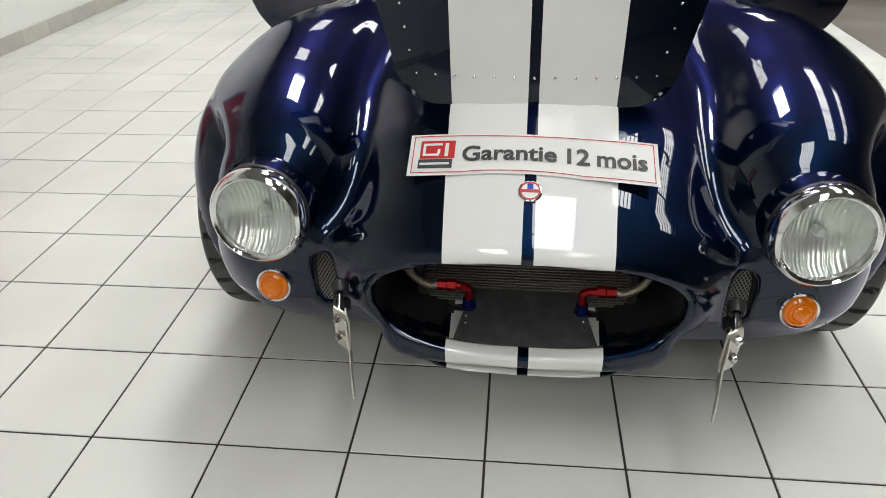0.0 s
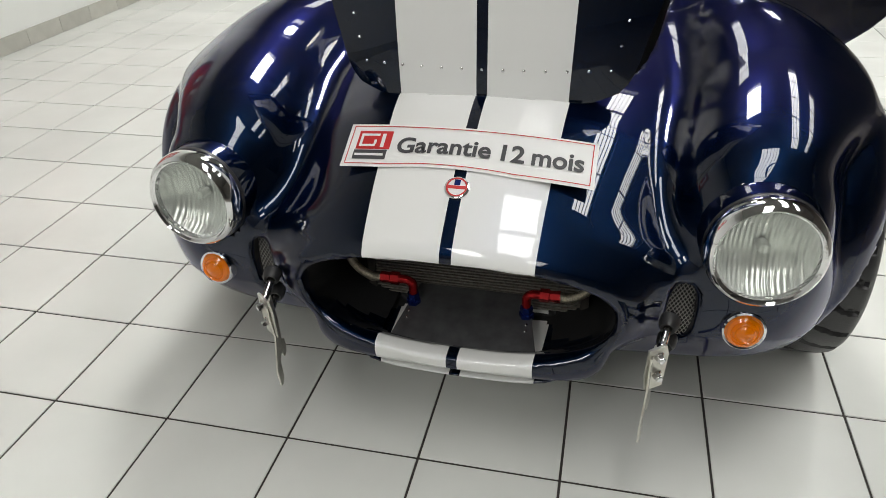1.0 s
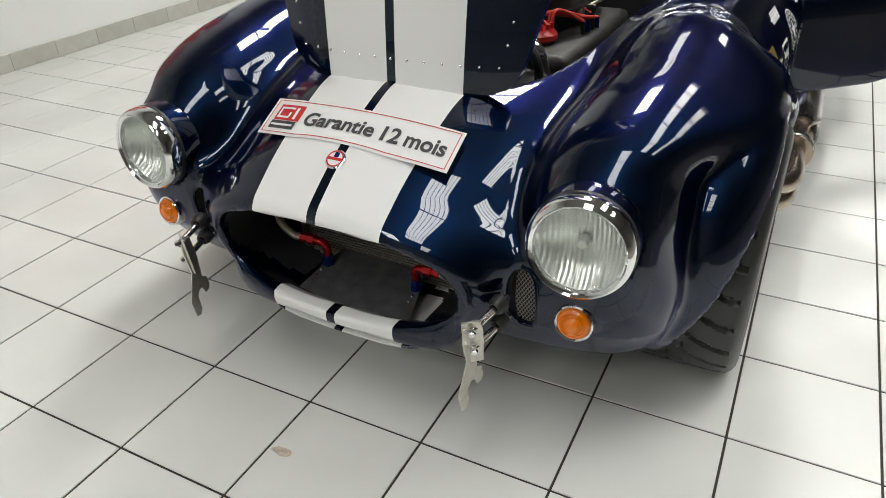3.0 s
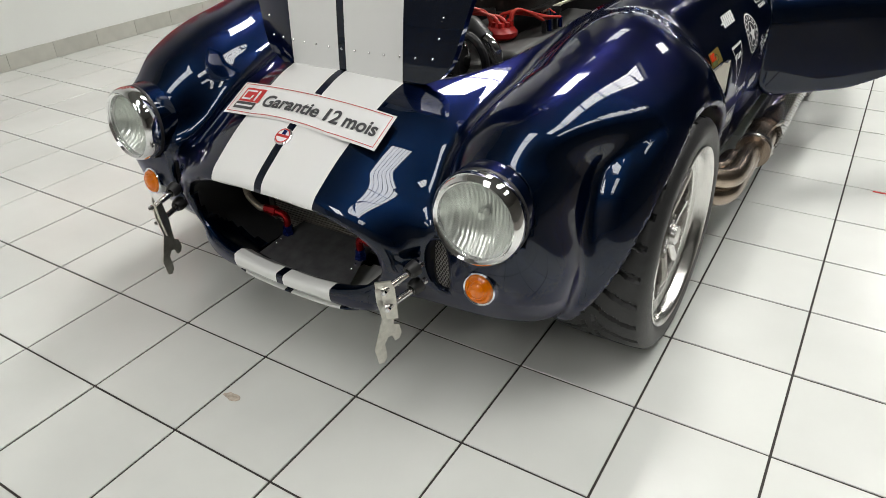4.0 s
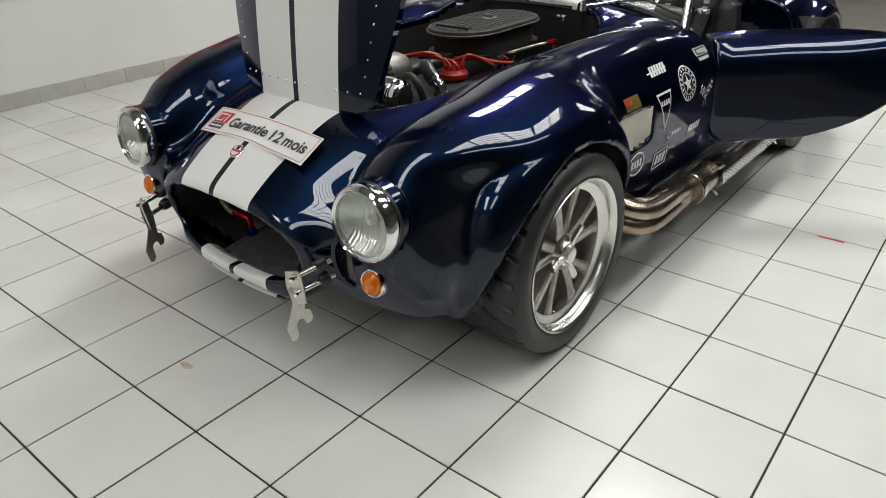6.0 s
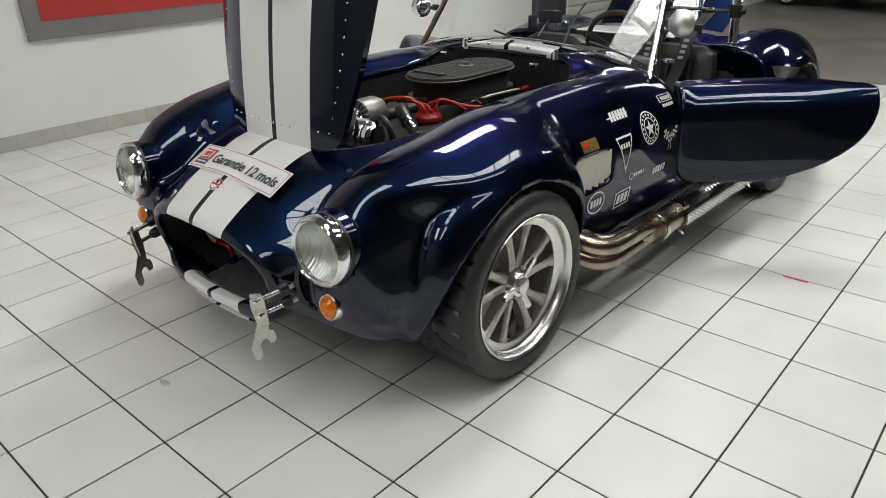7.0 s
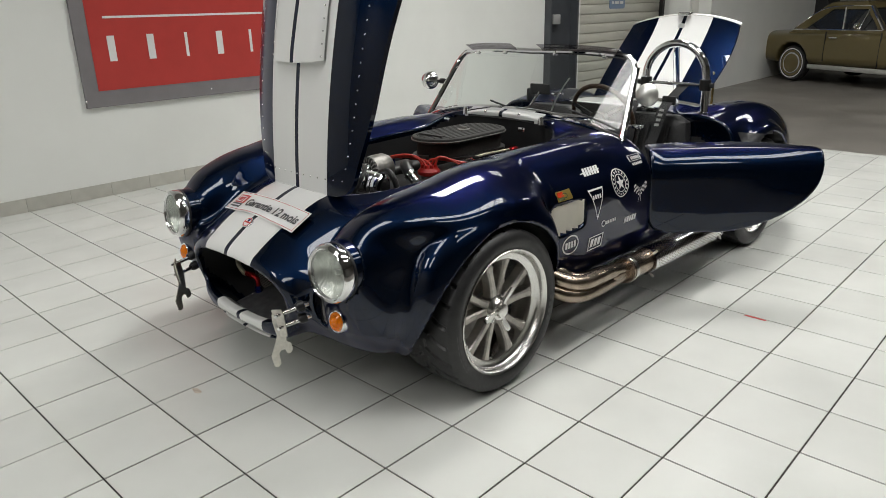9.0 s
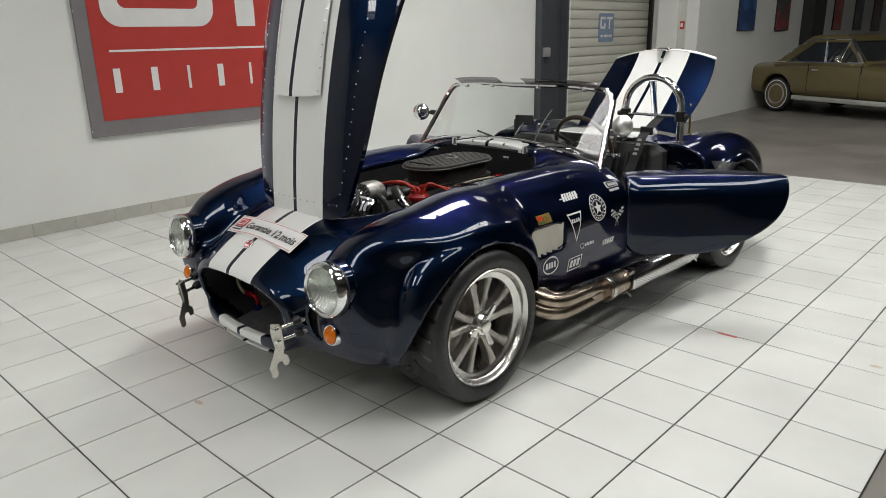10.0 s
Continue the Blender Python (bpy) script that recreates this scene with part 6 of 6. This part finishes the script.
field_mesh("coupe_body", coupe_body, (-1.5, -0.25, 0.2), (3.9, 1.85, 1.05), 0.045, [M_GOLD], None, coupe, "olive gold lower bodywork")
field_mesh("coupe_roof", coupe_shell, (-0.4, -0.1, 0.8), (2.3, 1.7, 1.5), 0.03, [M_GOLD], None, coupe, "olive gold roof and pillars")
field_mesh("window_glass", lambda x, y, z: coupe_roof(x, y, z) + 0.03, (-0.3, -0.05, 0.82), (2.2, 1.65, 1.48), 0.04, [M_DARKGLASS], None, coupe, "dark side windows")
for cx in (0.0, 2.75):
    for yy, sgn in ((-0.06, -1), (1.66, 1)):
        w = part("coupe_wheel", lathe([(-sgn * 0.17, 0.30), (-sgn * 0.14, 0.318), (-sgn * 0.03, 0.318), (0.0, 0.30), (0.004 * sgn, 0.265), (0.003 * sgn, 0.235)], 40), M_RUBBER, coupe, "black tyre with a thin white band", m=Matrix.Translation((cx, yy, 0.318)))
        part("white_band", lathe([(0.0055 * sgn, 0.268), (0.0075 * sgn, 0.258), (0.0055 * sgn, 0.250)], 40), M_WHITEP, w)
        part("wheel_trim", lathe([(0.0, 0.235), (-0.005 * sgn, 0.19), (0.008 * sgn, 0.17), (0.004 * sgn, 0.12), (0.016 * sgn, 0.06), (0.016 * sgn, 0.0)], 40), M_GOLD, w, "gold wheel trim with a chrome ring")
        part("trim_ring", lathe([(0.009 * sgn, 0.168), (0.0095 * sgn, 0.180), (0.004 * sgn, 0.195)], 30), M_CHROME, w)
part("sill_trim", box_bm(0.42, -0.125, 0.25, 2.35, -0.085, 0.33, 0.008), M_MATTAL, coupe, "pale metal sill trim")
part("rear_bumper", tube_bm(smooth_line([(-0.95, -0.10, 0.47), (-1.22, -0.08, 0.47), (-1.41, 0.10, 0.47), (-1.44, 0.8, 0.47), (-1.41, 1.5, 0.47)], 6), 0.055, 12), M_CHROME, coupe, "chrome rear bumper")
part("door_handle", box_bm(0.82, -0.145, 0.79, 0.98, -0.115, 0.81, 0.006), M_CHROME, coupe)
part("waist_trim", tube_bm([(-0.1, -0.075, 0.925), (1.78, -0.075, 0.935)], 0.010, 6), M_CHROME, coupe)
part("window_post", box_bm(0.95, -0.005, 0.93, 0.975, 0.03, 1.30), M_CHROME, coupe)
part("quarter_post", tube_bm([(1.28, -0.005, 0.94), (1.36, 0.08, 1.26)], 0.012, 6), M_CHROME, coupe)
part("screen_pillar", tube_bm([(1.75, 0.0, 0.93), (1.33, 0.17, 1.31)], 0.03, 8), M_CHROME, coupe)
part("roof_gutter", tube_bm(smooth_line([(-0.10, 0.0, 0.93), (0.28, 0.12, 1.22), (0.60, 0.17, 1.31), (1.32, 0.18, 1.315)], 6), 0.010, 6), M_CHROME, coupe)
part("coupe_mirror", lathe([(-0.03, 0.0), (-0.025, 0.05), (0.02, 0.06), (0.03, 0.0)], 20, "X"), M_CHROME, coupe, m=Matrix.Translation((1.36, -0.16, 1.0)))
part("door_gap", box_bm(1.80, -0.123, 0.34, 1.808, -0.10, 0.90), M_BLACK, coupe, smooth=False)
part("door_gap", box_bm(0.72, -0.121, 0.40, 0.728, -0.10, 0.90), M_BLACK, coupe, smooth=False)

# glazing bars under the roof lights, the two added fill lights included
M_BAR = material("dark_glazing_bar", (0.05, 0.05, 0.05), 0.6)
for k, (rx, ry, rw, rl, watts) in enumerate(ROOF_LIGHTS):
    rlight = structure(f"window_{k + 1}", box_bm(rx - rw / 2 - 0.04, ry - rl / 2 - 0.04, CEIL - 0.03, rx - rw / 2, ry + rl / 2 + 0.04, CEIL + 0.2), M_BAR, "roof light, reflected or added for brightness, with thin dark glazing bars")
    part("glazing_frame", box_bm(rx + rw / 2, ry - rl / 2 - 0.04, CEIL - 0.03, rx + rw / 2 + 0.04, ry + rl / 2 + 0.04, CEIL + 0.2), M_BAR, rlight, smooth=False)
    n = max(2, round(rl / 1.3))
    for i in range(1, n):
        y = ry - rl / 2 + rl * i / n
        part("glazing_bar", box_bm(rx - rw / 2, y - 0.03, CEIL + 0.02, rx + rw / 2, y + 0.03, CEIL + 0.06), M_BAR, rlight, smooth=False)
    for f in range(1, 6):
        x = rx - rw / 2 + rw * f / 6
        part("glazing_bar", box_bm(x - 0.011, ry - rl / 2, CEIL - 0.01, x + 0.011, ry + rl / 2, CEIL + 0.02), M_BAR, rlight, smooth=False)

# ---- pieces of the floor ----
TS = 0.33


def tile_mesh(name, sx, sy):
    bm = box_bm(-sx / 2, -sy / 2, -0.008, sx / 2, sy / 2, 0.0, 0.0012, 1)
    me = bpy.data.meshes.new(name)
    bm.to_mesh(me)
    bm.free()
    me.materials.append(M_TILE)
    return me




def column(i):
    return i * TS


tile_me = tile_mesh("tile", TS - 0.006, TS - 0.006)
floor = bpy.data.objects["floor"]
rest = bmesh.new()
count = 0
for i in range(-10, 8):
    for j in range(-12, 20):
        x0, x1 = max(column(i), X_WALL), column(i + 1)
        y1 = min((j + 1) * TS, 6.43)
        if -3 <= i <= 7 and -4 <= j <= 12 or (-8 <= i < -3 and -2 <= j <= 16):
            ob = new("tile", tile_me)
            ob.matrix_basis = pose((x0 + x1) / 2, (j + 0.5) * TS, random.uniform(-0.0004, 0.0004), random.uniform(-0.1, 0.1), random.uniform(-0.1, 0.1))
            ob.parent = floor
            count += 1
        else:
            box_bm(x0 + 0.003, j * TS + 0.003, -0.008, x1 - 0.003, y1 - 0.003, 0.0, bm=rest)
tagged(part("tile_field", rest, M_TILE, floor, smooth=False), "white glazed floor tiles", kind="stuff")
